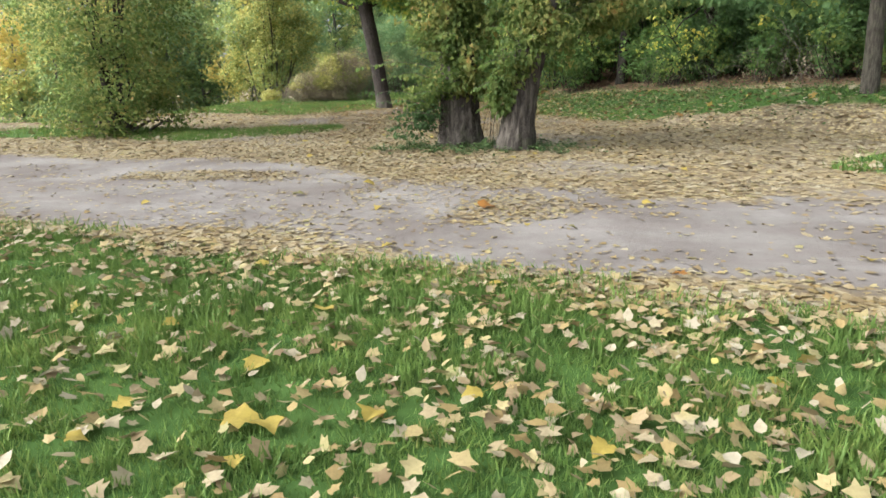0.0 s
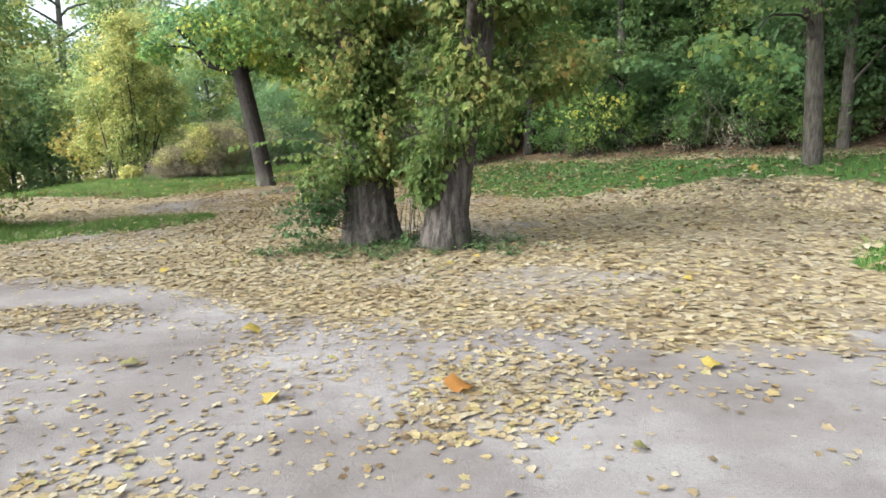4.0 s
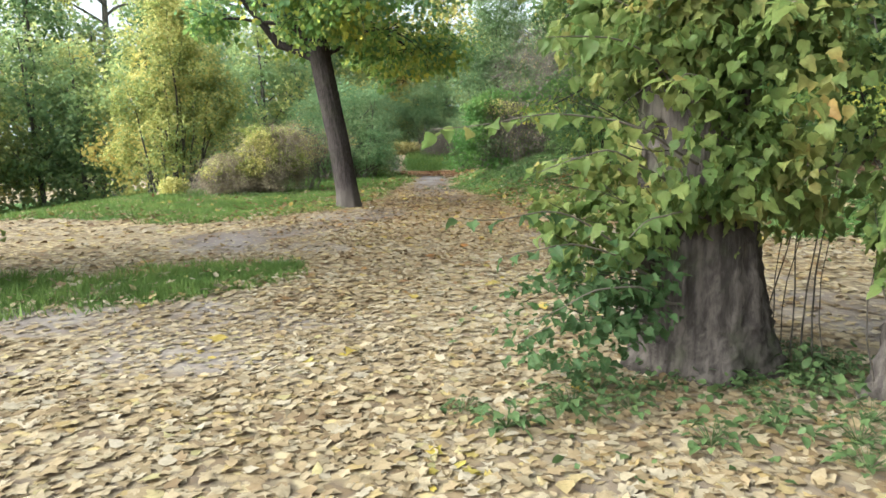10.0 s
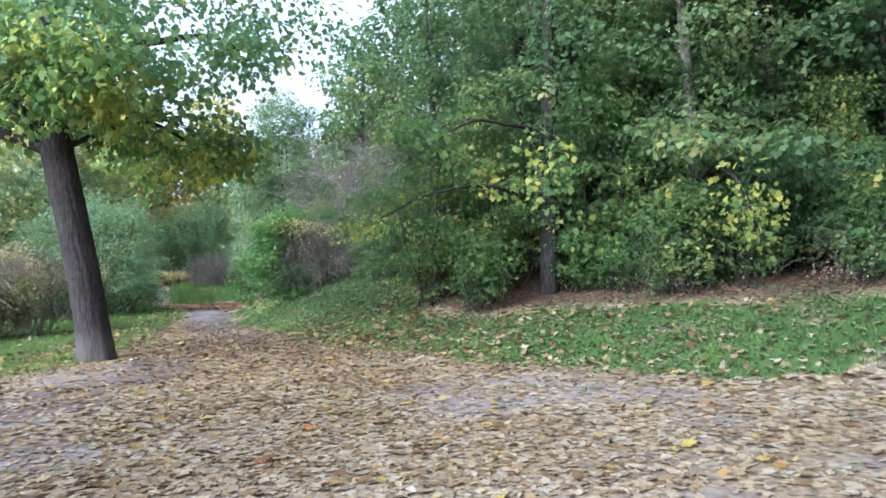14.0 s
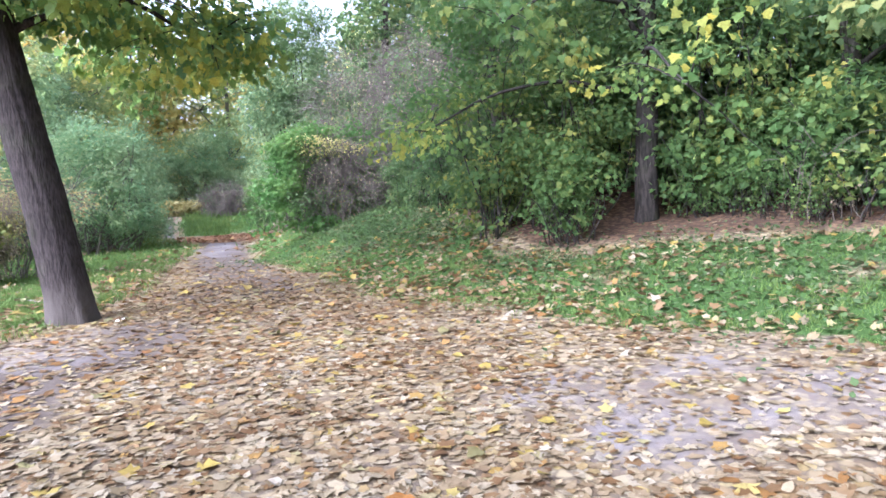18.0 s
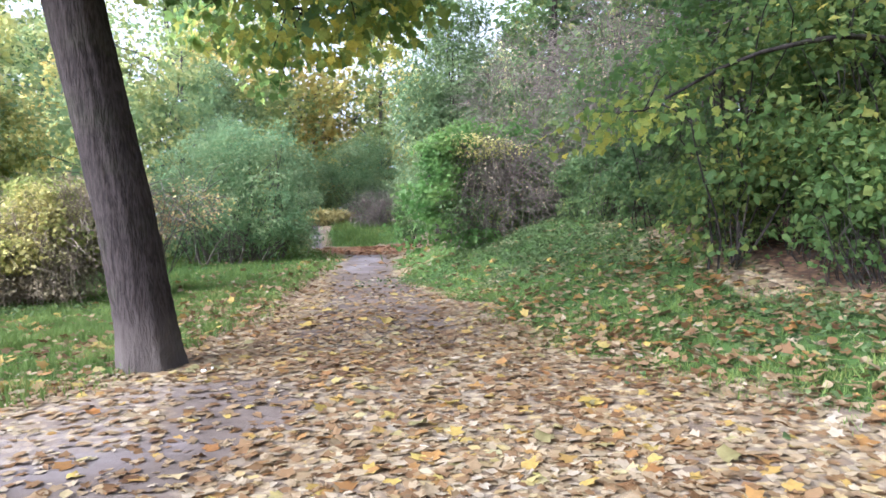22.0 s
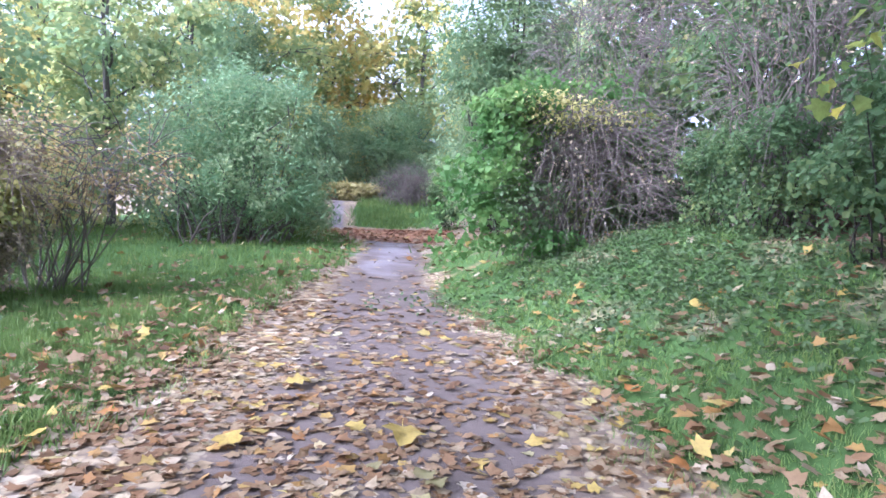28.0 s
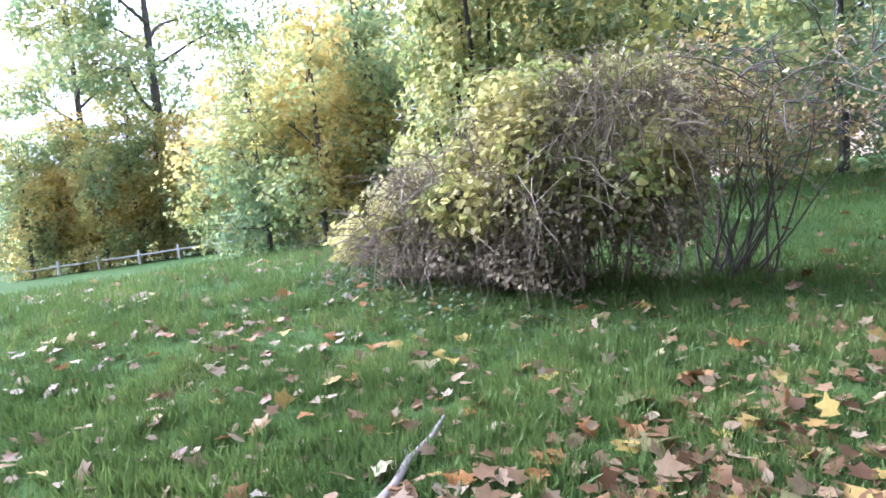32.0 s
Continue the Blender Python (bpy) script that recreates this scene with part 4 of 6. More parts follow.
    part("turning_leaves", crown("maple_turning", [(b[0], b[1], b[2] - 0.1, *b[3:]) for b in (blobs[0], blobs[1], blobs[3], blobs[5], blobs[6], blobs[7])], 2900, "maple", 0.11, M_MAPLE_Y, 0.42, 1.5, hang=True, shell=0.2), t, "yellow-green leaves hanging from the lower boughs")


big_maple()


# ---- shrubs ----
def shrub(name, at, blobs, layers, n_stems, r0, label, category="shrub", group="", stem_mat=M_TWIG, spread=0.35, sag=0.12, tips_on=None, bare=0):
    """A many-stemmed bush: stems from the foot into its lumps, then one mesh for each kind of leaf."""
    t = thing(name, (at[0], at[1], float(gz(at[0], at[1])) - 0.02), label, category, group)
    B, E_ = [], []
    T = tips_on or blobs
    wig = 0.025 if category == "tree" else 0.11
    for _ in range(n_stems):
        b = T[int(rng.integers(len(T)))]
        d = np.clip(rng.standard_normal(3), -1.2, 1.2) * (0.4 if category == "tree" else 0.6)
        tip = np.array([b[0] + d[0] * b[3], b[1] + d[1] * b[4], max(0.1, b[2] + d[2] * b[5])])
        B.append((spread * rng.standard_normal() + 0.35 * b[0], spread * rng.standard_normal() + 0.35 * b[1], 0.0))
        E_.append(tip)
    single = min(n_stems, 10 if category == "sapling" or category == "bush" else 26)
    for a, b in zip(B[:single], E_[:single]):
        part("stem", stems_mesh("shrub_stem", [a], [b], r0, 0.004, stem_mat, sag, wig, 10, 6), t)
    if n_stems > single:
        tagged(part("thicket", stems_mesh("shrub_thicket", B[single:], E_[single:], r0, 0.004, stem_mat, sag, wig, 8, 4), t), kind="stuff")
    if bare:
        B, E_ = [], []
        for _ in range(bare):
            b = T[int(rng.integers(len(T)))]
            d = rng.standard_normal(3)
            d /= np.linalg.norm(d)
            p = np.array(b[:3]) + d * np.array(b[3:6]) * 0.7
            B.append(p)
            E_.append(p + d * np.array([0.5, 0.5, 0.25]) * (0.5 + rng.random()) + 0.25 * rng.standard_normal(3) - np.array([0, 0, 0.12]))
        tagged(part("twiggery", stems_mesh("shrub_twigs", B, E_, 0.007, 0.002, stem_mat, 0.18, 0.1, 6, 4), t), kind="stuff")
    for lname, lb, n, kind, size, mat, gap, lab in layers:
        part(lname, crown("shrub_" + lname, lb, n, kind, size, mat, gap, 2.2, shell=0.35), t, lab)
    return t


lb = [(0.1, -0.7, 0.45, 1.7, 1.3, 0.5), (1.2, 0.1, 0.5, 0.9, 0.9, 0.5), (-1.2, 0, 0.5, 0.9, 0.9, 0.5), (0, 0, 1.1, 1.9, 1.8, 1.1), (0.7, -0.6, 1.3, 1.5, 1.2, 1.2), (0.7, -0.4, 2.4, 1.8, 1.7, 1.1), (-0.6, 0.3, 2.9, 2.1, 2.0, 1.3), (1.3, -0.3, 3.6, 1.7, 1.6, 0.8), (0, 0, 4.6, 2.3, 2.2, 1.4), (0.3, 0, 6.0, 1.6, 1.6, 1.0)]
shrub("bushy_elm_tree", (-9.2, 16.7), lb, [("crown", lb, 26000, "facet", 0.092, M_POPLAR, 0.22, "")], 26, 0.05, "bushy young elm with green leaves down to the ground", "tree", stem_mat=M_BARK_DARK, spread=0.2)

sb = [(-1.35, -0.95, 0.45, 0.55, 0.5, 0.42), (-0.8, -0.7, 0.75, 0.8, 0.65, 0.65), (0.0, -0.4, 0.95, 0.9, 0.7, 0.8), (0.6, 0.1, 1.25, 0.9, 0.75, 0.75), (0.2, 0.4, 1.75, 0.85, 0.7, 0.45)]
tangle = shrub("vine_tangled_shrub", (-7.75, 31.75), sb, [("dead_leaves", [(-1.2, -0.9, 0.3, 0.5, 0.4, 0.3), (-0.6, -0.75, 0.4, 0.7, 0.5, 0.4), (0.2, -0.55, 0.5, 0.8, 0.6, 0.5), (0.8, 0, 0.6, 0.7, 0.7, 0.6), (0.2, 0.0, 1.1, 0.8, 0.6, 0.6), (-0.5, -0.4, 0.7, 0.7, 0.5, 0.5)], 15000, "facet", 0.052, M_DEADV, 0.2, "dark dead leaves near the ground"), ("withered_leaves", sb[1:] + [(-0.9, -0.7, 1.0, 0.7, 0.6, 0.35), (0.1, -0.3, 1.5, 0.9, 0.7, 0.4)], 17000, "facet", 0.054, M_WITHER, 0.24, "withered brown and olive leaves"), ("vine_leaves", [(0.1, 0.2, 1.9, 0.9, 0.7, 0.35), (0.8, -0.3, 1.5, 0.5, 0.4, 0.4), (-0.4, -0.7, 1.15, 0.5, 0.4, 0.3), (-1.4, -1.1, 0.7, 0.4, 0.4, 0.25), (0.9, 0.1, 1.2, 0.5, 0.5, 0.6), (0.5, -0.75, 1.3, 0.6, 0.3, 0.45), (0.95, -0.4, 0.95, 0.5, 0.3, 0.5), (-0.2, -1.05, 0.9, 0.6, 0.3, 0.3), (0.0, -0.5, 1.75, 0.6, 0.4, 0.3)], 6500, "ovate", 0.075, M_VINE, 0.36, "pale yellow vine leaves")],
      110, 0.010, "brown shrub tangled over with withering vines on the lawn", stem_mat=M_DEADSTEM, spread=0.32, sag=0.3, bare=900)


def hanging_vines(t, blobs, n, r0, mat):
    """Dead strands that hang from the top of a bush to its foot, partly in a loop."""
    B, E_ = [], []
    for _ in range(n):
        b = blobs[int(rng.integers(len(blobs)))]
        a, h = rng.random() * 6.283, 0.2 + 0.8 * rng.random()
        top = (b[0] + 0.85 * b[3] * math.cos(a), b[1] + 0.85 * b[4] * math.sin(a), b[2] + b[5] * (0.2 + 0.6 * rng.random()))
        B.append(top)
        E_.append((top[0] + 0.22 * rng.standard_normal(), top[1] + 0.22 * rng.standard_normal(), max(0.04, top[2] * (1 - h) - 0.05)))
    tagged(part("hanging_vines", stems_mesh("hanging_vines", B, E_, r0, 0.002, mat, 0.10, 0.12, 6, 4), t, "brown dead vines hanging to the ground"), kind="stuff")


hanging_vines(tangle, sb, 620, 0.006, M_DEADSTEM)
sb2 = [(0.2, 0.1, 1.5, 0.9, 0.8, 0.6), (0.9, 0.2, 1.7, 0.8, 0.7, 0.5), (-0.3, 0.3, 1.9, 0.7, 0.6, 0.5)]
shrub("sparse_shrub", (-6.75, 32.8), sb2, [("leaves", sb2, 2400, "facet", 0.055, M_BROWNB, 0.3, "sparse withered leaves")], 26, 0.013, "sparse shrub with thin spreading stems and few withered leaves", stem_mat=M_TWIG, spread=0.12, sag=0.02, bare=220)
yb = [(0, 0, 0.35, 0.45, 0.4, 0.32), (-0.3, 0.2, 0.25, 0.3, 0.3, 0.22)]
shrub("low_yellow_bush", (-10.4, 31.0), yb, [("leaves", yb, 700, "ovate", 0.09, M_VINE, 0.1, "")], 14, 0.008, "low pale yellow bush at the edge of the lawn", spread=0.15)
vb = [(0, 0, 0.9, 0.9, 0.8, 0.9), (0.1, 0, 2.2, 1.05, 0.9, 1.0), (-0.4, 0.1, 3.6, 1.1, 1.1, 1.1), (0.2, 0, 5.0, 1.2, 1.1, 1.0), (1.1, 0.5, 2.6, 0.8, 0.7, 0.9), (0.9, 0.6, 4.2, 0.9, 0.8, 0.9), (0.3, 0.2, 6.2, 1.2, 1.1, 0.9), (-1.6, 0.6, 1.5, 1.0, 0.9, 1.0), (1.8, 0.9, 1.3, 0.9, 0.8, 0.9), (-1.4, 0.5, 3.1, 0.9, 0.9, 1.0), (1.6, 0.9, 3.3, 0.8, 0.8, 0.9)]
shrub("vine_covered_tree", (-11.4, 33.6), vb, [("vine_leaves", vb, 12500, "ovate", 0.11, M_VINE, 0.30, "pale yellow-green vine leaves hanging in curtains"), ("inner_leaves", vb, 6500, "facet", 0.10, M_MIXED, 0.25, "olive green leaves inside")], 20, 0.05, "tree wrapped in yellowing vine leaves behind the shrub", "tree", stem_mat=M_BARK_WOOD, spread=0.12)

wb = [(0.1, 0, 1.5, 2.5, 1.9, 1.4), (-0.7, 0, 3.0, 1.8, 1.7, 1.5), (0.7, -0.2, 2.6, 1.7, 1.6, 1.3), (0.1, 0.2, 3.7, 1.4, 1.4, 1.0), (1.2, -0.4, 1.2, 1.2, 1.2, 1.1), (-1.5, -0.2, 1.1, 1.1, 1.1, 1.0)]
for _k in range(16):
    _a, _h = 2.4 * _k, 0.7 + 3.6 * ((_k * 0.618) % 1)
    _r = 2.2 * math.sqrt(max(0.1, 1 - ((_h - 1.9) / 2.9) ** 2))
    wb.append((_r * math.cos(_a), 0.8 * _r * math.sin(_a), _h, 0.6, 0.55, 0.6))
willow = shrub("willow_bush", (-6.45, 41.7), wb, [("leaves", wb, 26000, "narrow", 0.15, M_WILLOW, 0.2, "")], 60, 0.03, "large rounded blue-green willow bush beside the path", spread=0.5)

rb = [(0.8, -0.2, 0.9, 1.3, 1.0, 0.85), (1.2, -0.2, 1.6, 1.1, 0.9, 0.75), (0.4, -0.1, 1.9, 0.9, 0.8, 0.7)]
rg = [(-1.05, -0.6, 0.5, 0.75, 0.65, 0.5), (-0.9, -0.4, 1.2, 0.7, 0.65, 0.6), (-0.6, -0.1, 1.9, 0.7, 0.7, 0.6), (0.1, 0.9, 2.5, 0.9, 0.7, 0.5), (1.5, 1.1, 2.2, 0.8, 0.7, 0.5), (0.2, -0.7, 0.3, 0.8, 0.4, 0.25)]
rt = [(-0.5, -0.3, 2.2, 0.6, 0.6, 0.45), (0.9, 0.9, 2.6, 0.9, 0.6, 0.45), (-0.7, -0.3, 1.6, 0.6, 0.6, 0.6), (-0.3, -0.9, 0.8, 0.5, 0.35, 0.55), (1.9, 0.2, 0.9, 0.6, 0.7, 0.6)]
arching = shrub("arching_shrub", (-0.1, 34.5), rb + rg, [("green_leaves", rg + rt[:3], 5200, "pointed", 0.105, M_FRESH, 0.25, "fresh green leaves on one side and over the top"), ("dead_leaves", rb, 1000, "facet", 0.055, M_DEADV, 0.4, "brown dead leaves"), ("inner_leaves", [(0.7, 0.3, 0.9, 1.3, 0.8, 0.8), (1.2, 0.4, 1.7, 1.0, 0.8, 0.6)], 2600, "facet", 0.085, M_WOODS, 0.25, "dark green leaves behind the twigs"), ("withered_leaves", [(0.2, -0.3, 2.2, 0.7, 0.6, 0.4), (0.9, -0.3, 2.1, 0.8, 0.5, 0.35)], 1100, "facet", 0.065, M_VINE, 0.35, "few withered leaves among bare twigs"), ("dull_leaves", rt[3:], 900, "ovate", 0.085, M_HERB, 0.3, "dull green leaves near the foot")],
      60, 0.009, "arching roadside shrub, half green and half bare brown twigs", stem_mat=M_TWIG, spread=0.3, sag=0.5, tips_on=rb, bare=1300)
hanging_vines(arching, rb, 40, 0.006, M_DEADSTEM)
hb = [(0, 0, 0.8, 1.5, 1.2, 0.8), (0.4, 0.2, 1.4, 1.1, 1.0, 0.6)]
shrub("grey_shrub", (-2.3, 56.5), hb, [("leaves", hb, 160, "facet", 0.07, M_DEADV, 0.2, "few dead leaves")], 110, 0.016, "grey-brown leafless shrub at the far bend", stem_mat=M_TWIG, spread=0.45, bare=700)
db = [(0, 0, 0.45, 1.3, 0.8, 0.45), (-1.0, 0.3, 0.4, 1.0, 0.8, 0.4)]
shrub("dry_grass_clump", (-4.6, 58.0), db, [("blades", db, 2600, "narrow", 0.34, M_STRAW, 0.15, "yellow dry grass blades")], 60, 0.006, "tall yellow dry grass where the path bends", "grass clump", stem_mat=M_TWIG_PALE, spread=0.6)
for x, y, h, lab in ((2.7, 32.4, 1.0, "tall bare twiggy shrub on the bank"), (3.6, 30.2, 0.9, "bare grey twiggy shrub with few leaves"), (1.6, 36.5, 1.1, "bare grey shrub behind the green one")):
    bb = [(0, 0, 1.8 * h, 1.2, 1.1, 0.9), (-0.5, -0.3, 2.9 * h, 1.2, 1.1, 0.9), (0.4, 0.2, 3.9 * h, 1.3, 1.2, 0.8)]
    shrub("bare_shrub", (x, y), bb, [("leaves", bb, 700, "facet", 0.06, M_DEADV, 0.35, "few withered leaves"), ("green_leaves", bb[:1], 500, "facet", 0.08, M_WOODS, 0.35, "dull green leaves low down")], 70, 0.012, lab, group="bare shrubs on the bank", stem_mat=M_TWIG, spread=0.3, sag=0.12, bare=900)

# ---- tall willow by the path ----
tb = [(0, 0, 1.6, 1.7, 1.6, 1.5), (0.1, 0, 3.6, 2.0, 1.9, 1.6), (-0.1, 0.2, 5.6, 2.0, 1.9, 1.5), (0.2, 0, 7.4, 1.6, 1.6, 1.3), (-1.0, -0.4, 4.4, 1.1, 1.0, 1.2)]
tall_willow = shrub("young_willow_tree", (0.5, 42.5), tb, [("crown", tb, 17000, "narrow", 0.21, M_FEATHER, 0.12, "")], 24, 0.06, "tall young willow with feathery green foliage", "tree", stem_mat=M_BARK_WOOD, spread=0.15)


# ---- woods and understorey ----
def wood_tree(name, label, group, h, r, lean, mat, bark, blobs, n, size, at, kind="clump", gap=0.2):
    t = thing(name, (at[0], at[1], float(gz(at[0], at[1])) - 0.05), label, "tree", group)
    ax = [(0, 0, -0.2), (lean * 0.15, 0, h * 0.2), (lean * 0.4, 0.1, h * 0.5), (lean, 0.2, h)]
    part("trunk", trunk_mesh("wood_trunk", ax, [r * 1.15, r, r * 0.8, r * 0.15], bark, 14, 26, 0.04, 0.35, 4, r * 10), t)
    pcs = []
    for k, b in enumerate(blobs):
        hh = min(max(0.8, b[2] - 1.2), h * 0.85)
        a = (float(np.interp(hh, [p[2] for p in ax], [p[0] for p in ax])), 0.05, hh)
        pcs.append(tube(bent(a, b[:3], 0.06, 7, 0.06), np.linspace(r * 0.4, 0.012, 7), 6))
        for _ in range(5):
            d = rng.standard_normal(3) * 0.7
            pcs.append(tube(bent(b[:3], (b[0] + d[0] * b[3], b[1] + d[1] * b[4], b[2] + d[2] * b[5]), 0.05, 5, 0.08), np.linspace(0.016, 0.004, 5), 4))
    V, F = merge(pcs)
    tagged(part("branchwork", mesh_np("wood_branches", V, F, bark, True), t), kind="stuff")
    part("crown", crown("wood_crown", blobs, n, kind, size, mat, gap, 1.2 if size > 0.15 else 1.8), t)
    return t


def copies(src, places, group=""):
    for x, y, rz, s in places:
        c = copy_thing(src, pose(x, y, float(gz(x, y)) - 0.05, 0, 0, rz) @ Matrix.Diagonal((s, s, s, 1)))
        if group:
            c["group"] = group


WOODS = "woodland trees on the bank"
WB1 = [(0.6, 0.2, 3.0, 1.4, 1.3, 0.6), (-0.9, -0.3, 4.0, 1.5, 1.5, 0.7), (0.7, -0.6, 5.2, 1.8, 1.7, 0.9), (-0.3, 0.5, 6.8, 2.1, 2.0, 1.1), (0.5, 0, 8.6, 1.9, 1.9, 1.2), (0.4, 0.2, 10.3, 1.2, 1.2, 0.9)]
WB2 = [(-0.8, -0.5, 2.6, 1.3, 1.2, 0.6), (0.8, 0.2, 3.6, 1.5, 1.4, 0.8), (-0.3, 0.3, 5.0, 2.0, 1.9, 1.1), (0.2, -0.3, 6.8, 2.0, 2.0, 1.2), (-0.3, 0, 8.6, 1.5, 1.5, 1.1)]
wa = wood_tree("woodland_tree", "slender dark-trunked woodland tree with airy green crown", WOODS, 10.5, 0.17, 0.5, M_WOODS, M_BARK_DARKER, WB1, 7400, 0.135, (4.3, 26.1), "facet", 0.40)
wb_ = wood_tree("woodland_tree", "woodland tree with grey-brown trunk and airy green leaves", WOODS, 9.0, 0.14, -0.4, M_WOODS, M_BARK_WOOD, WB2, 7600, 0.135, (6.9, 24.4), "facet", 0.40)
copies(wa, [(9.2, 24.6, 70, 1.0), (5.6, 29.2, 140, 1.0), (10.8, 23.2, 20, 1.05)])
copies(wb_, [(10.2, 18.9, 90, 0.9), (7.8, 27.4, 310, 1.0), (3.1, 29.4, 50, 0.8), (12.2, 21.6, 180, 1.0)])
wc = wood_tree("woodland_tree", "dark woodland tree deeper on the bank", WOODS, 10.5, 0.17, 0.5, M_WOODS, M_BARK_WOOD, WB1, 3600, 0.21, (9.5, 27.5), "facet", 0.34)
wd = wood_tree("woodland_tree", "dark green tree deeper in the wood", WOODS, 9.0, 0.15, -0.4, M_WOODS, M_BARK_WOOD, WB2, 3600, 0.21, (14.0, 24.3), "facet", 0.34)
copies(wc, [(7.2, 31.5, 100, 1.1), (15.5, 22.0, 330, 1.1), (4.2, 36.5, 60, 1.0), (8.5, 36.0, 10, 1.15), (13.5, 28.5, 190, 1.15), (18.5, 20.5, 45, 1.1), (17.0, 26.5, 250, 1.2), (21.5, 23.5, 120, 1.2), (3.6, 41.5, 300, 1.0), (24, 18.5, 10, 1.1), (10.5, 33.5, 200, 1.2), (11.5, 26.0, 40, 1.25), (6.4, 29.0, 280, 1.2), (15.5, 30.5, 130, 1.5), (22, 28, 60, 1.5), (26, 21, 200, 1.5), (12.2, 19.6, 150, 1.1), (14.5, 17.6, 20, 1.2), (18, 16.6, 240, 1.3), (22, 15.2, 100, 1.3)])
copies(wd, [(6.0, 33.6, 240, 1.1), (11.6, 30.6, 100, 1.15), (16.5, 18.8, 200, 1.0), (20.0, 27.5, 20, 1.2), (6.5, 40, 150, 1.1), (12, 38, 60, 1.2), (19, 31, 10, 1.25), (5.2, 45, 230, 1.1), (25, 24, 75, 1.2), (9.0, 29.4, 330, 1.3), (13.6, 25.6, 110, 1.35), (10.2, 37, 70, 1.5), (18.5, 28.6, 220, 1.5), (23, 31, 20, 1.6), (10.4, 20.8, 30, 1.1), (16.2, 19.4, 200, 1.3), (20, 18, 70, 1.4), (26, 15.5, 10, 1.5)])
leaning = wood_tree("leaning_tree", "tree with grey-brown leaning trunk on the bank", WOODS, 8.5, 0.17, -0.5, M_WOODS, M_BARK_WOOD, [(-1.0, -0.6, 3.6, 1.5, 1.3, 0.7), (0.8, 0.2, 4.6, 1.6, 1.6, 0.9), (-0.4, 0.2, 6.2, 2.0, 2.0, 1.2), (0, 0, 8, 1.6, 1.6, 1.1)], 6000, 0.135, (8.7, 17.6), "facet")

UNDER = "understorey saplings on the bank"
ub = [(0, 0, 0.45, 0.8, 0.8, 0.4), (0.1, 0, 1.0, 0.9, 0.9, 0.4), (0.5, -0.5, 1.6, 1.2, 1.1, 0.4), (-0.6, 0.2, 2.2, 1.2, 1.2, 0.45), (0.4, 0.3, 2.9, 1.2, 1.1, 0.45), (-0.1, -0.1, 3.6, 0.9, 0.9, 0.5)]
u1 = shrub("maple_sapling", (3.5, 26.9), ub, [("leaves", ub, 5000, "facet", 0.10, M_SAPLING, 0.44, "")], 10, 0.018, "green maple sapling at the edge of the wood", "sapling", UNDER, spread=0.12, stem_mat=M_BARK_DARKER)
u2 = shrub("maple_sapling", (1.9, 27.1), ub, [("leaves", ub, 3600, "facet", 0.10, M_SAPLING, 0.50, "")], 10, 0.016, "maple sapling with leaves turning yellow", "sapling", UNDER, spread=0.12, stem_mat=M_BARK_DARKER)
eb = [(0, 0, 0.7, 1.1, 1.0, 0.65), (0.5, -0.4, 1.4, 1.1, 1.0, 0.7), (-0.5, 0.2, 2.0, 1.1, 1.1, 0.7), (0.2, 0, 2.8, 0.9, 0.9, 0.6)]
u3 = shrub("elder_bush", (5.4, 26.4), eb, [("leaves", eb, 3300, "facet", 0.135, M_WOODS, 0.34, "")], 10, 0.016, "dark green elder bush under the trees", "bush", "bushes under the trees", spread=0.2, stem_mat=M_BARK_DARKER)
copies(u1, [(5.0, 25.5, 60, 1.0), (4.3, 30.4, 150, 1.0), (8.3, 25.4, 250, 1.1), (6.3, 25.9, 30, 1.2), (10.2, 24.6, 90, 1.0), (12.0, 23.4, 200, 1.1)])
copies(u2, [(7.3, 25.0, 80, 1.0), (4.4, 28.3, 20, 1.2), (9.3, 23.4, 140, 0.9)])
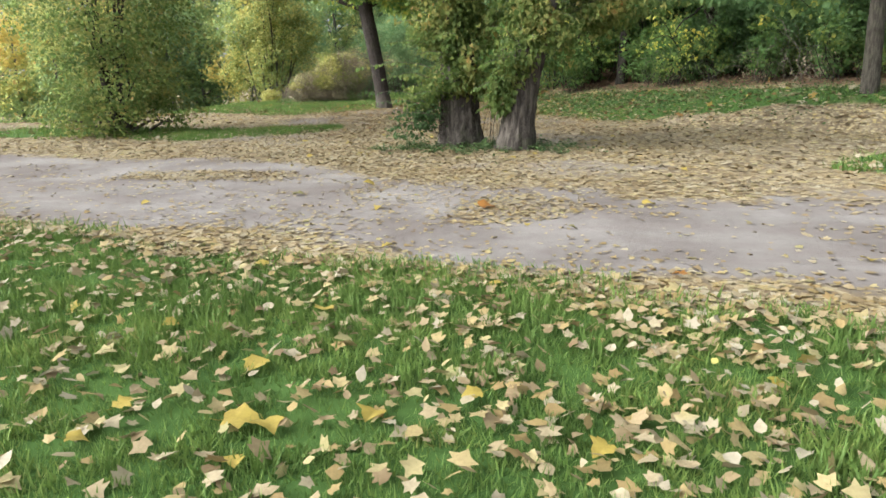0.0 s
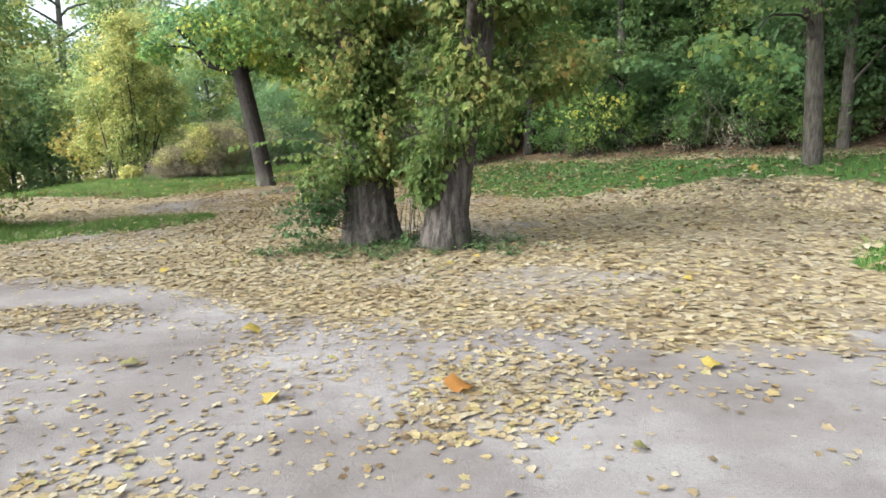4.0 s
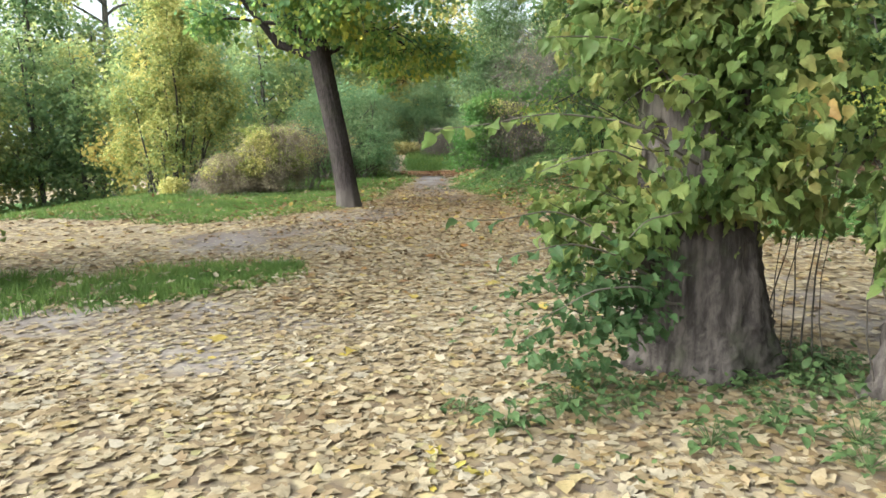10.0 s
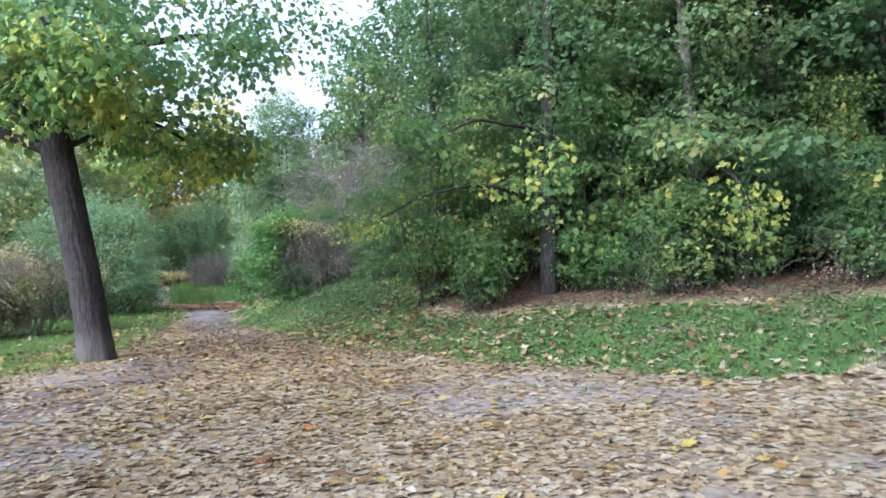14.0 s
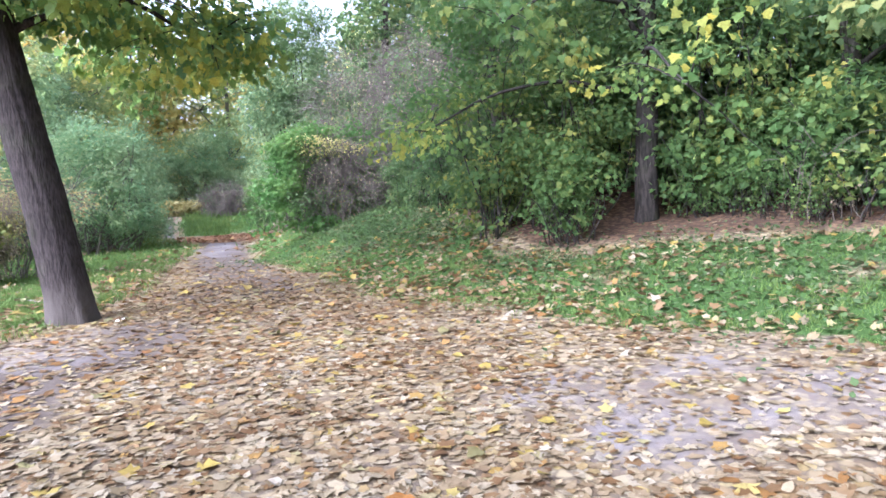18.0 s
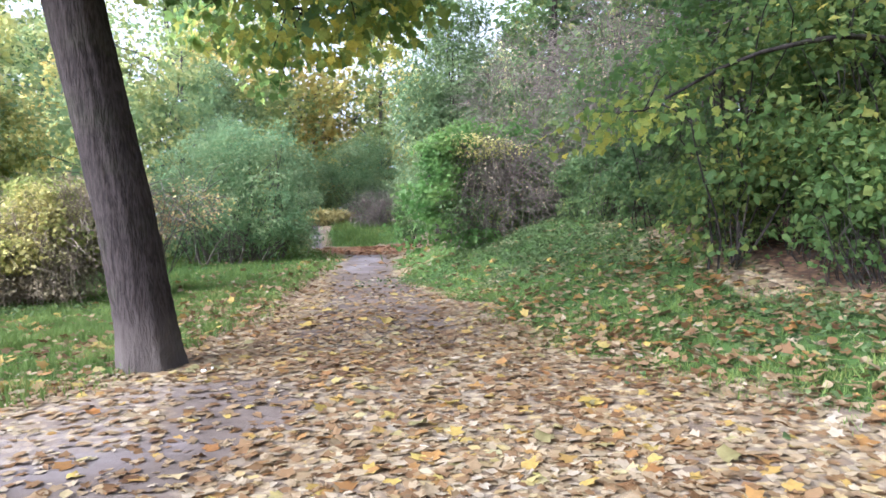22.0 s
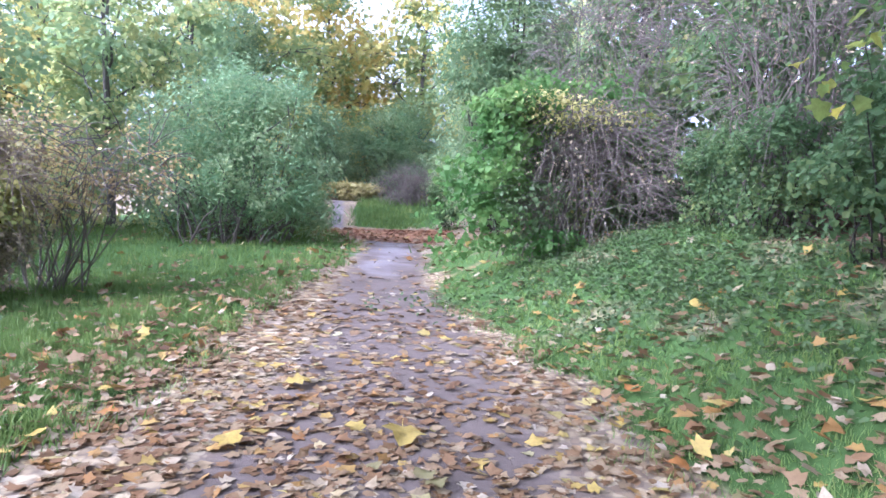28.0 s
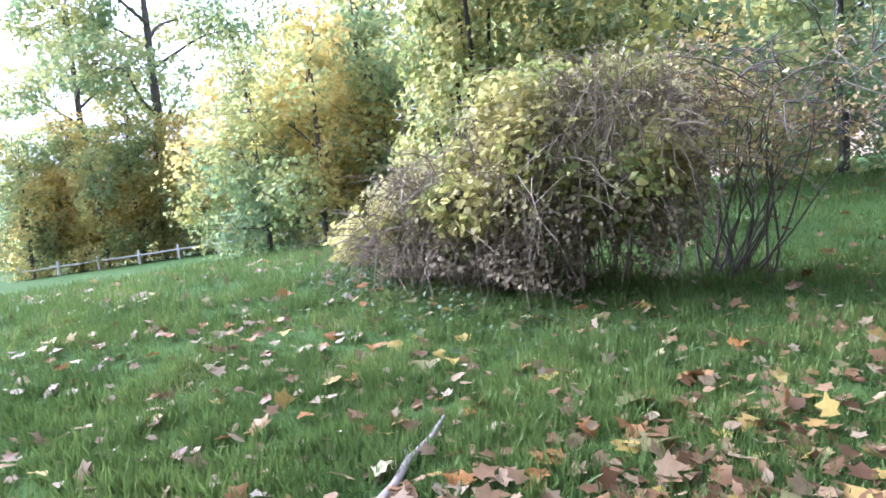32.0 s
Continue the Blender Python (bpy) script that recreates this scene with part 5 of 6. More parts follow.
copies(u3, [(3.6, 31.6, 200, 0.7), (8.6, 30.6, 75, 1.3), (12.4, 26.6, 10, 1.4), (5.2, 31.2, 240, 1.2), (16.0, 25.2, 20, 1.5), (18.0, 23.0, 310, 1.5), (6.2, 36.6, 130, 1.4), (3.3, 34.2, 45, 1.1), (20, 22, 70, 1.5), (2.6, 38.5, 250, 1.1), (3.0, 45, 20, 1.3), (22, 20.2, 15, 1.5), (12.6, 22.6, 260, 1.3), (9.6, 25.8, 40, 1.5), (7.0, 26.6, 120, 1.4), (16.4, 21.2, 190, 1.4), (24, 19.8, 20, 1.6), (14.2, 22.8, 310, 1.5), (10.6, 28.4, 70, 1.7), (5.6, 28.0, 200, 1.2), (10.6, 19.5, 20, 0.9), (12.4, 18.5, 130, 1.2), (15.0, 17.2, 240, 1.3), (18.4, 16.4, 80, 1.4), (9.3, 20.6, 310, 0.8), (21.5, 15.6, 10, 1.4), (13.6, 18.8, 60, 1.5), (8.4, 22.0, 170, 0.7), (24.5, 14.6, 200, 1.5), (7.4, 23.4, 90, 0.8), (11.6, 24.6, 50, 1.2), (15.2, 26.7, 210, 1.6), (-0.4, 50.2, 40, 0.7), (0.6, 47.2, 160, 0.8), (6.1, 23.6, 200, 0.6), (7.9, 24.3, 300, 0.5), (2.3, 28.0, 170, 0.55), (2.2, 29.9, 250, 0.6), (8.2, 23.4, 30, 0.9), (11.0, 22.4, 210, 1.1), (14.6, 19.8, 60, 1.1), (18.8, 19.4, 80, 1.3), (21, 18.4, 130, 1.4), (4.4, 35.8, 10, 1.3), (4.0, 39.5, 200, 1.3), (7.4, 33.4, 60, 1.3), (2.6, 33.6, 330, 0.55), (3.3, 29.5, 100, 0.5), (2.2, 31.7, 30, 0.5), (1.9, 32.6, 10, 0.42), (1.6, 39.0, 90, 1.0)])


r = np.random.default_rng(41)
EDGE = [(1.9, 26.3), (2.6, 25.3), (3.9, 24.6), (5.1, 23.2), (6.4, 22.1), (8.0, 20.5), (10, 18.6), (13, 17.2), (18, 15.8)]
u4 = shrub("low_sapling", (2.5, 25.9), [(0, 0, 0.5, 0.55, 0.5, 0.35), (0.25, -0.1, 0.95, 0.5, 0.45, 0.3), (-0.2, 0.1, 1.3, 0.4, 0.4, 0.25)], [("leaves", [(0, 0, 0.5, 0.55, 0.5, 0.35), (0.25, -0.1, 0.95, 0.5, 0.45, 0.3), (-0.2, 0.1, 1.3, 0.4, 0.4, 0.25)], 520, "facet", 0.085, M_SAPLING, 0.4, "")], 9, 0.008, "thin green seedling tree among fallen leaves", "sapling", "seedlings at the edge of the wood", spread=0.08, stem_mat=M_BARK_DARKER)
u5 = shrub("dead_brush", (7.6, 21.7), [(0, 0, 0.45, 0.8, 0.6, 0.35), (0.4, 0, 0.9, 0.7, 0.6, 0.3)], [("leaves", [(0, 0, 0.4, 0.8, 0.6, 0.35)], 160, "facet", 0.06, M_DEADV, 0.4, "few dead leaves")], 14, 0.006, "leafless brown brushwood at the edge of the wood", "brushwood", "brushwood at the edge of the wood", spread=0.3, sag=0.05, stem_mat=M_TWIG, bare=26)
for k in range(64):
    q = 8.0 * r.random() ** 0.8
    x = float(np.interp(q, range(9), [e[0] for e in EDGE]))
    y = float(np.interp(q, range(9), [e[1] for e in EDGE])) + 0.2 + 2.6 * r.random() ** 1.5
    if 3.4 < x < 4.7:
        continue
    copies(u5 if k % 4 == 0 and x > 4.7 else u4, [(x, y, 360 * r.random(), 0.6 + 0.8 * r.random())])


def bough(tree, a, tips, mat, n, size, label):
    """A long low bough of a tree, with flat sprays of leaves at its twigs; points are in the world."""
    o = np.array(tree.location)
    end = np.mean(np.array(tips), 0) - o
    t = part("bough", stems_mesh("bough", [np.array(a) - o], [end], 0.045, 0.012, M_BARK_DARKER, 0.12, 0.04, 10, 6), tree)
    for p in tips:
        part("twig", stems_mesh("bough_twig", [end], [np.array(p) - o], 0.012, 0.004, M_BARK_DARKER, 0.1, 0.06, 7, 5), t)
    blobs = [(*(np.array(p) - o), 0.55, 0.55, 0.22) for p in tips] + [(*(0.5 * (np.array(p) - o + end)), 0.5, 0.5, 0.2) for p in tips]
    tagged(part("leaf_spray", crown("bough_leaves", blobs, n, "maple", size, mat, 0.25, 2.4, hang=True), t, label), kind="stuff")


bough(wa, (4.2, 26.1, 3.2), [(2.8, 23.0, 2.4), (3.3, 22.5, 1.7), (1.7, 21.4, 2.9), (2.4, 24.2, 2.8)], M_MAPLE_Y, 190, 0.085, "yellow-green maple leaves on a hanging bough")
bough(wa, (4.2, 26.1, 2.9), [(0.3, 27.1, 2.2), (0.45, 26.2, 2.3), (0.7, 25.4, 2.1), (1.0, 26.6, 2.8)], M_MAPLE_Y, 300, 0.09, "yellowing maple leaves on a low bough")
bough(wa, (4.2, 26.1, 4.2), [(1.5, 24.6, 3.6), (2.3, 25.2, 3.3), (0.9, 25.6, 4.0), (1.6, 26.6, 4.2)], M_SAPLING, 280, 0.11, "green maple leaves overhead")
bough(wb_, (6.8, 24.4, 3.0), [(3.9, 20.2, 1.9), (5.3, 21.3, 1.6), (4.6, 21.0, 2.6), (6.0, 22.0, 2.4)], M_MAPLE_Y, 190, 0.085, "yellow leaves on a hanging bough")
bough(wb_, (6.8, 24.4, 4.0), [(4.9, 22.4, 3.3), (6.4, 21.6, 3.2), (7.4, 22.4, 2.9), (5.4, 23.6, 3.8)], M_WOODS, 620, 0.13, "")
bough(leaning, (8.5, 17.6, 3.6), [(5.3, 14.8, 2.8), (6.0, 14.6, 2.45), (5.6, 15.4, 3.0), (6.4, 15.2, 2.7)], M_MAPLE, 420, 0.12, "fresh green maple leaves on an outreaching bough")

# ---- trees round the lawn and beyond ----
LAWN_TREES = "autumn trees behind the lawn"
ab = [(0, 0, 1.0, 1.9, 1.8, 1.0), (1.5, 0.5, 1.9, 1.1, 1.0, 0.9), (-1.5, -0.4, 2.1, 1.1, 1.0, 0.9), (0.9, -1.0, 4.2, 1.0, 0.9, 0.8), (0.8, -0.4, 2.8, 1.6, 1.5, 1.2), (-0.8, 0.3, 3.5, 1.7, 1.6, 1.3), (0.2, 0, 5.0, 1.7, 1.7, 1.2), (-0.1, 0.2, 6.3, 1.1, 1.1, 0.9)]
a1 = wood_tree("autumn_tree", "bushy autumn tree with yellow-green leaves", LAWN_TREES, 6.5, 0.085, 0.2, M_AUTUMN, M_BARK_PALE, ab, 5600, 0.18, (-14.2, 38.0), "facet", 0.26)
copies(willow, [(-7.2, 63.0, 100, 1.15), (-2.6, 65.0, 40, 1.3), (1.8, 60.5, 200, 1.15)], "bushes round the far bend")
copies(tall_willow, [(2.6, 49.5, 80, 1.0), (-10.5, 58.0, 200, 1.1)], "bushes round the far bend")
a2 = wood_tree("mixed_tree", "bushy tree with dull green and olive leaves", LAWN_TREES, 7.0, 0.09, -0.3, M_MIXED, M_BARK_PALE, ab, 5600, 0.18, (-17.8, 39.8), "facet", 0.26)
copies(a1, [(-5.5, 72.0, 300, 1.6), (-1.5, 75.0, 20, 1.6), (2.5, 70.0, 100, 1.5), (-9.5, 73.0, 60, 1.6), (6.0, 62.0, 220, 1.4), (-53, 33, 70, 1.30), (-51.5, 40, 160, 1.41), (-56, 37, 20, 1.74), (-52.5, 38, 15, 1.41), (-51, 50, 110, 1.41), (-56, 31, 190, 1.30), (-20.8, 35.4, 300, 0.95), (-24.5, 39.0, 10, 1.3), (-24.5, 36.6, 200, 1.0), (-25.5, 34.6, 80, 0.9), (-53, 30, 70, 1.30), (-52, 36.5, 160, 1.20), (-50, 43.5, 260, 1.30), (-55, 33, 20, 1.52), (-21.0, 45.5, 160, 1.15), (-13.5, 46.0, 220, 1.1), (-27.5, 40.0, 20, 1.2), (-11.0, 60.5, 45, 1.9), (-47.5, 40.0, 10, 0.98), (-50.0, 34.0, 190, 1.08), (-49, 46, 100, 1.20), (-18.5, 56.0, 250, 1.4), (-1.5, 68, 20, 2.1), (-8.0, 70.0, 10, 2.2)], LAWN_TREES)
copies(a2, [(-21.2, 37.3, 30, 1.1), (-23.2, 34.6, 140, 0.9), (-19.6, 39.6, 80, 1.1), (-48.5, 47, 260, 1.41), (-12.8, 39.5, 200, 1.1), (-10.8, 44.5, 90, 1.2), (-26.0, 46.0, 120, 1.4), (-10.2, 49.0, 280, 1.3), (-15.8, 50.5, 60, 1.5), (6.5, 55, 75, 1.4), (-6.5, 80, 40, 0.9), (-2.5, 76, 130, 0.85), (1.5, 73, 220, 0.8), (-10.5, 78, 310, 0.9), (-13, 72, 80, 0.85), (5, 70, 10, 0.9), (-31, 43, 230, 1.4), (-23, 52, 330, 1.5), (8, 66, 200, 1.8)], LAWN_TREES)
copies(wc, [(-16.5, 46.5, 95, 1.0), (-25.5, 49.5, 300, 1.2) ], LAWN_TREES)
tall = [(3.0, 0.6, 5.5, 2.2, 2.0, 0.9), (-3.2, -0.5, 6.0, 2.4, 2.2, 1.0), (1.6, -2.4, 7.6, 2.4, 2.0, 1.0), (-1.4, 2.2, 8.2, 2.6, 2.2, 1.1), (4.4, 0.6, 8.6, 2.0, 1.9, 0.9), (-4.2, 0.2, 9.0, 2.0, 2.0, 0.9), (0.6, 0, 10.6, 3.0, 2.8, 1.2), (0.2, 0.4, 12.4, 2.0, 2.0, 0.9)]
a3 = wood_tree("tall_sparse_tree", "tall spreading tree with thin pale foliage", LAWN_TREES, 12.5, 0.17, 0.6, M_MIXED, M_BARK_PALE, tall, 11000, 0.18, (-62.0, 35.0), "facet", 0.3)
a3.scale = (1.75, 1.75, 1.75)
copies(a3, [(-58.0, 40.0, 140, 1.30), (-44.0, 52.0, 250, 1.15), (-14.5, 66.0, 190, 0.9), (-26, 60, 80, 1.0)], LAWN_TREES)


# ---- fence, stick, scraps ----
def rail_fence():
    pts = [(-52.5, 29.2), (-50.6, 31.2), (-48.7, 33.2), (-46.9, 35.2), (-45.6, 37.2), (-44.6, 39.3), (-43.8, 41.5), (-43.2, 43.8), (-42.7, 46.1)]
    t = thing("rail_fence", (pts[0][0], pts[0][1], float(gz(*pts[0]))), "low weathered white post-and-rail fence below the lawn", "fence")
    o = np.array([pts[0][0], pts[0][1], float(gz(*pts[0]))])
    Pz = [np.array([x, y, float(gz(x, y))]) - o for x, y in pts]
    for p in Pz:
        V, F = tube([p + (0, 0, -0.2), p + (0, 0, 0.4), p + (0, 0, 0.84), p + (0, 0, 0.9)], [0.075, 0.07, 0.07, 0.03], 8)
        part("post", mesh_np("fence_post", V, F, M_PAINT), t)
    for a, b in zip(Pz[:-1], Pz[1:]):
        V, F = tube([a + (0, 0, 0.58), (a + b) / 2 + (0, 0, 0.55), b + (0, 0, 0.58)], [0.05, 0.048, 0.05], 6)
        part("rail", mesh_np("fence_rail", V, F, M_PAINT), t)


rail_fence()


def on_ground(x, y, dz=0.0):
    return np.stack([x, y, gz(x, y) + dz], -1)


V, F = tube(np.array([(0, 0, 0.03), (0.03, 0.13, 0.045), (0.02, 0.28, 0.04), (0.06, 0.42, 0.055), (0.06, 0.58, 0.06)]), [0.022, 0.02, 0.017, 0.014, 0.008], 8)
V2, F2 = tube(np.array([(0.02, 0.28, 0.04), (-0.015, 0.33, 0.05), (-0.03, 0.36, 0.06)]), [0.01, 0.007, 0.003], 6)
V, F = merge([(V, F), (V2, F2)])
V[:, 2] *= 0.7
st = part("fallen_stick", mesh_np("fallen_stick", V, F, M_STICK, True), None, "", (-5.2, 28.13, float(gz(-5.2, 28.13))))
st.rotation_euler[2], st.scale = radians(40), (1.15, 1.53, 1.0)
tagged(st, "crooked grey stick lying in the grass", "stick")
for k, (x, y) in enumerate(((-3.72, 25.45), (-3.66, 25.55))):
    bm = bmesh.new()
    bmesh.ops.create_icosphere(bm, subdivisions=2, radius=0.025)
    for v in bm.verts:
        v.co *= 1 + 0.35 * noise.noise(v.co * 60 + Vector((k, 0, 0)))
        v.co.z = v.co.z * 0.55 + 0.012
    me = bpy.data.meshes.new("paper_scrap")
    bm.to_mesh(me)
    bm.free()
    me.materials.append(M_PAPER)
    scrap = part("paper_scrap", me, None, "", (x, y, float(gz(x, y))))
    tagged(scrap, "crumpled white paper scrap by the maple's foot", "litter", "paper scraps")


# ---- turf ----
def blades(per_m2, fade, least, length, box, seed):
    x, y, r = sown(per_m2, fade, least, box, seed)
    gr, gs, _ = fields(x, y)
    keep = r.random(len(x)) < gs * np.clip(0.8 + 0.3 * vnoise(x, y, 1.7, 3) + 0.4 * vnoise(x, y, 6.0, 4), 0.4, 1)
    x, y = x[keep], y[keep]
    n = len(x)
    lean = 0.75 * r.standard_normal((n, 2))
    # a blade stands along its y axis
    yv = np.stack([0.5 * lean[:, 0], 0.5 * lean[:, 1], np.ones(n)], -1)
    yv /= np.linalg.norm(yv, axis=1, keepdims=True)
    a = r.random(n) * 6.283
    hx = np.stack([np.cos(a), np.sin(a), 0 * a], -1)
    zv = np.cross(hx, yv)
    zv /= np.linalg.norm(zv, axis=1, keepdims=True)
    T = np.stack([np.cross(yv, zv), yv, zv], -1)
    d = off_path(x, y)
    s = length * (0.6 + 0.7 * r.random(n)) * (1 + 0.3 * vnoise(x, y, 1.7, 3) + 0.4 * vnoise(x, y, 6.0, 4)) * (1 + 0.07 * np.clip(d - 1.5, 0, 12)) * np.where((x > -1.9) & (y > 18), 0.68, np.where(y < 8, 0.85, 1.0))
    return scatter("blade", on_ground(x, y, -0.005), T, s, 0.15)


V, F = blades(5600, 2.4, 170, 0.078, (-24, 16, -3, 48), 1)
tagged(new("grass", mesh_np("grass", V, F, M_GRASS)), "short green grass of the lawns and verges", "grass", kind="stuff")

V, F = blades(220, 60.0, 220, 0.13, (-10, 6, 42, 66), 5)
tagged(new("far_grass", mesh_np("far_grass", V, F, M_GRASS)), "rougher green grass on the rise at the far bend", "grass", kind="stuff")

# ---- herbs at the foot of trees and on the bank ----
hp = []
r = np.random.default_rng(21)
for cx, cy, sx, sy, n in ((0.15, 13.35, 0.5, 0.35, 130), (1.35, 12.9, 0.45, 0.3, 70), (-0.75, 13.3, 0.4, 0.25, 60), (0.7, 31.2, 0.7, 1.2, 2000), (1.3, 28.8, 0.6, 1.1, 700), (-0.3, 32.8, 0.9, 0.5, 800), (1.6, 32.0, 0.8, 1.2, 1200), (-8.2, 30.4, 1.2, 0.35, 420), (-1.2, 14.9, 0.5, 0.5, 30), (-1.1, 12.2, 0.7, 0.5, 20), (3.2, 22.6, 1.0, 1.2, 1300), (5.4, 20.6, 1.3, 1.1, 1300), (8.4, 18.2, 1.6, 0.8, 800), (1.6, 25.0, 0.6, 0.8, 500)):
    n = int(1.6 * n)
    x, y = cx + sx * r.standard_normal(n), cy + sy * r.standard_normal(n)
    z = 0.02 + 0.10 * r.random(n) * np.exp(-((x - cx) / sx) ** 2 / 3)
    hp.append(np.stack([x, y, gz(x, y) + z], -1))
HP = np.concatenate(hp)
up = np.array([0, 0, 1.0]) + 0.45 * rng.standard_normal(HP.shape)
V, F = scatter("ovate", HP, frames_from(up, rng.random(len(HP)) * 6.283), 0.035 + 0.04 * rng.random(len(HP)))
tagged(new("ground_herbs", mesh_np("ground_herbs", V, F, M_HERB)), "low green nettles and ground ivy round trunks and bank", "herbs", kind="stuff")


def herb_plant(at, n, reach, label, category, mat):
    """A low rosette: stalks rise from the foot and carry a leaf each."""
    t = thing(category.replace(" ", "_") + "_plant", at, label, category, "herbs round the poplars")
    ang = np.arange(n) * 2.4 + rng.random(n)
    rad = reach * np.sqrt((np.arange(n) + 0.5) / n)
    tips = np.stack([rad * np.cos(ang), rad * np.sin(ang), reach * (0.35 + 0.6 * rng.random(n)) * (1.15 - rad / reach * 0.6)], -1)
    tagged(part("stalk_tuft", stems_mesh("herb_stalks", [(0, 0, 0)] * n, tips, 0.003, 0.0015, mat, 0.1, 0.03, 4, 3), t), kind="stuff")
    up = np.array([0, 0, 1.0]) + 0.35 * rng.standard_normal((n, 3)) + 0.4 * tips / reach
    y = np.stack([np.cos(ang), np.sin(ang), -0.25 + 0 * ang], -1)
    x = np.cross(y, up)
    x /= np.linalg.norm(x, axis=1, keepdims=True)
    y /= np.linalg.norm(y, axis=1, keepdims=True)
    V, F = scatter("pointed", tips, np.stack([x, y, np.cross(x, y)], -1), 0.045 + 0.035 * rng.random(n), 0.1)
    part("leaves", mesh_np("herb_leaves", V, F, mat), t)
    return t


r = np.random.default_rng(63)
seeds = [herb_plant((-0.82, 12.71, float(gz(-0.82, 12.71))), 26, 0.16, "low green nettle tuft among fallen leaves", "nettle", M_HERB), herb_plant((0.11, 13.75, float(gz(0.11, 13.75))), 34, 0.2, "leafy green nettle clump at the poplar's foot", "nettle", M_HERB)]
for cx, cy, sx, sy, n in ((0.12, 13.45, 0.25, 0.25, 9), (0.35, 12.75, 0.3, 0.2, 5), (1.3, 13.0, 0.3, 0.25, 5), (-0.8, 12.9, 0.4, 0.35, 6), (-1.3, 13.4, 0.3, 0.4, 4), (0.9, 12.4, 0.6, 0.2, 3)):
    for _ in range(n):
        x, y = cx + sx * r.standard_normal(), cy + sy * r.standard_normal()
        if math.hypot(x + 0.4, y - 13.95) > 0.5 and math.hypot(x - 0.66, y - 13.2) > 0.42:
            k = 0.6 + 0.5 * r.random()
            copy_thing(seeds[int(r.integers(2))], pose(x, y, float(gz(x, y)), 0, 0, 360 * r.random()) @ Matrix.Diagonal((k, k, k, 1)))


# ---- fallen leaves ----
def strewn(per_m2, fade, least, box, seed):
    x, y, r = sown(per_m2, fade, least, box, seed)
    n = len(x)
    gr, gs, dr = fields(x, y)
    clump = np.clip(0.55 + 0.6 * vnoise(x, y, 2.4, 5) + 0.5 * vnoise(x, y, 0.7, 6), 0.05, 1)
    edge = np.exp(-np.abs(poly_dist(START_LAWN, x, y)) / 0.35)
    side = np.clip(1.15 - np.abs(poly_dist(LEFT_LAWN, x, y)) / 1.9, 0, 1)
    bank = np.clip(1.1 - np.maximum(poly_dist(VERGE, x, y), 0) / 3.0, 0.25, 1)
    on_turf = np.where(y < 9, 0.09 + 0.42 * clump * np.clip(0.62 + 0.06 * x, 0.4, 0.85), np.where(x > -1.95 + 0.1 * (y < 19), (np.interp(y, [20, 23, 26, 28.5, 30], [0.30, 0.40, 0.75, 0.55, 0.18]) + np.interp(y, [26, 30], [0.55, 0.25]) * clump) * bank, 0.04 + 0.085 * clump + (0.15 + 0.5 * clump) * side ** 2))
    dens = (1 - gr) * (1 - gs) * (0.72 + 0.28 * clump) + gr * 0.26 * (0.12 + 1.1 * clump ** 2) + gs * on_turf + dr * 0.7 + 0.35 * edge
    core = sstep(poly_dist(PATH_CORE, x, y), -0.45, 0.3)
    dens = dens * (1 - core) + core * (0.34 + 0.42 * clump) * np.interp(y, [25, 28, 31, 36, 40], [1.5, 1.1, 0.9, 0.5, 0.12])
    bare = sstep(poly_dist(TROD[0], x, y) + 0.4 * vnoise(x, y, 1.1, 8), -0.5, 0.5)
    dens = dens * (1 - bare) + bare * (0.18 + 0.3 * clump)
    # thinner, trodden mould before the lawn
    old = poly_dist([(-40, 18.5), (-5.5, 18.3), (-4.2, 21), (-6, 23), (-40, 24)], x, y)
    dens = dens * (1 - 0.55 * sstep(old, -0.3, 0.8))
    dens = dens * (1 - 0.2 * sstep(y, 27.5, 29.5) * sstep(poly_dist(VERGE, x, y), -0.3, 0.1))
    # few leaves under the bank trees, so the floor's painted shade shows
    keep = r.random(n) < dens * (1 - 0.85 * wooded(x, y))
    return x[keep], y[keep], gs[keep], r


def lay(x, y, gs, name, label, mat, kinds, size, tilt):
    P = on_ground(x, y)
    r = np.random.default_rng(len(P))
    P[:, 2] += 0.003 + 0.010 * r.random(len(P)) + gs * (0.014 + 0.045 * r.random(len(P)))
    up = np.array([0, 0, 1.0]) + (tilt + 0.22 * gs)[:, None] * r.standard_normal(P.shape)
    T = frames_from(up, r.random(len(P)) * 6.283)
    s = size * (1 - 0.3 * fields(x, y)[0]) * (0.6 + 0.65 * r.random(len(P))) * (1 + 0.09 * np.clip(off_path(x, y) - 2, 0, 10))
    k = r.random(len(P))
    pcs = []
    for kind, a, b in kinds:
        m = (k >= a) & (k < b)
        pcs.append(scatter(kind, P[m], T[m], s[m], 0.10, 0.3 + 0.5 * r.standard_normal(m.sum())))
    V, F = merge(pcs)
    tagged(new(name, mesh_np(name, V, F, mat)), label, "fallen leaves", kind="stuff")


x, y, g, r = strewn(540, 2.8, 40, (-22, 18, -3, 50), 31)
m = r.random(len(x)) < np.maximum(np.clip((y - 15) / 12, 0, 0.9), wooded(x, y))
gold = ~m & (r.random(len(x)) < np.interp(y, [6.0, 9.0], [0.38, 0.10]))
lay(x[gold], y[gold], g[gold], "golden_leaf_litter", "fallen golden and yellow-green leaves", M_LITTER_GOLD, (("dry", 0, 0.3), ("dry_lobed", 0.3, 1.0)), 0.082, 0.12)
m2 = m | gold
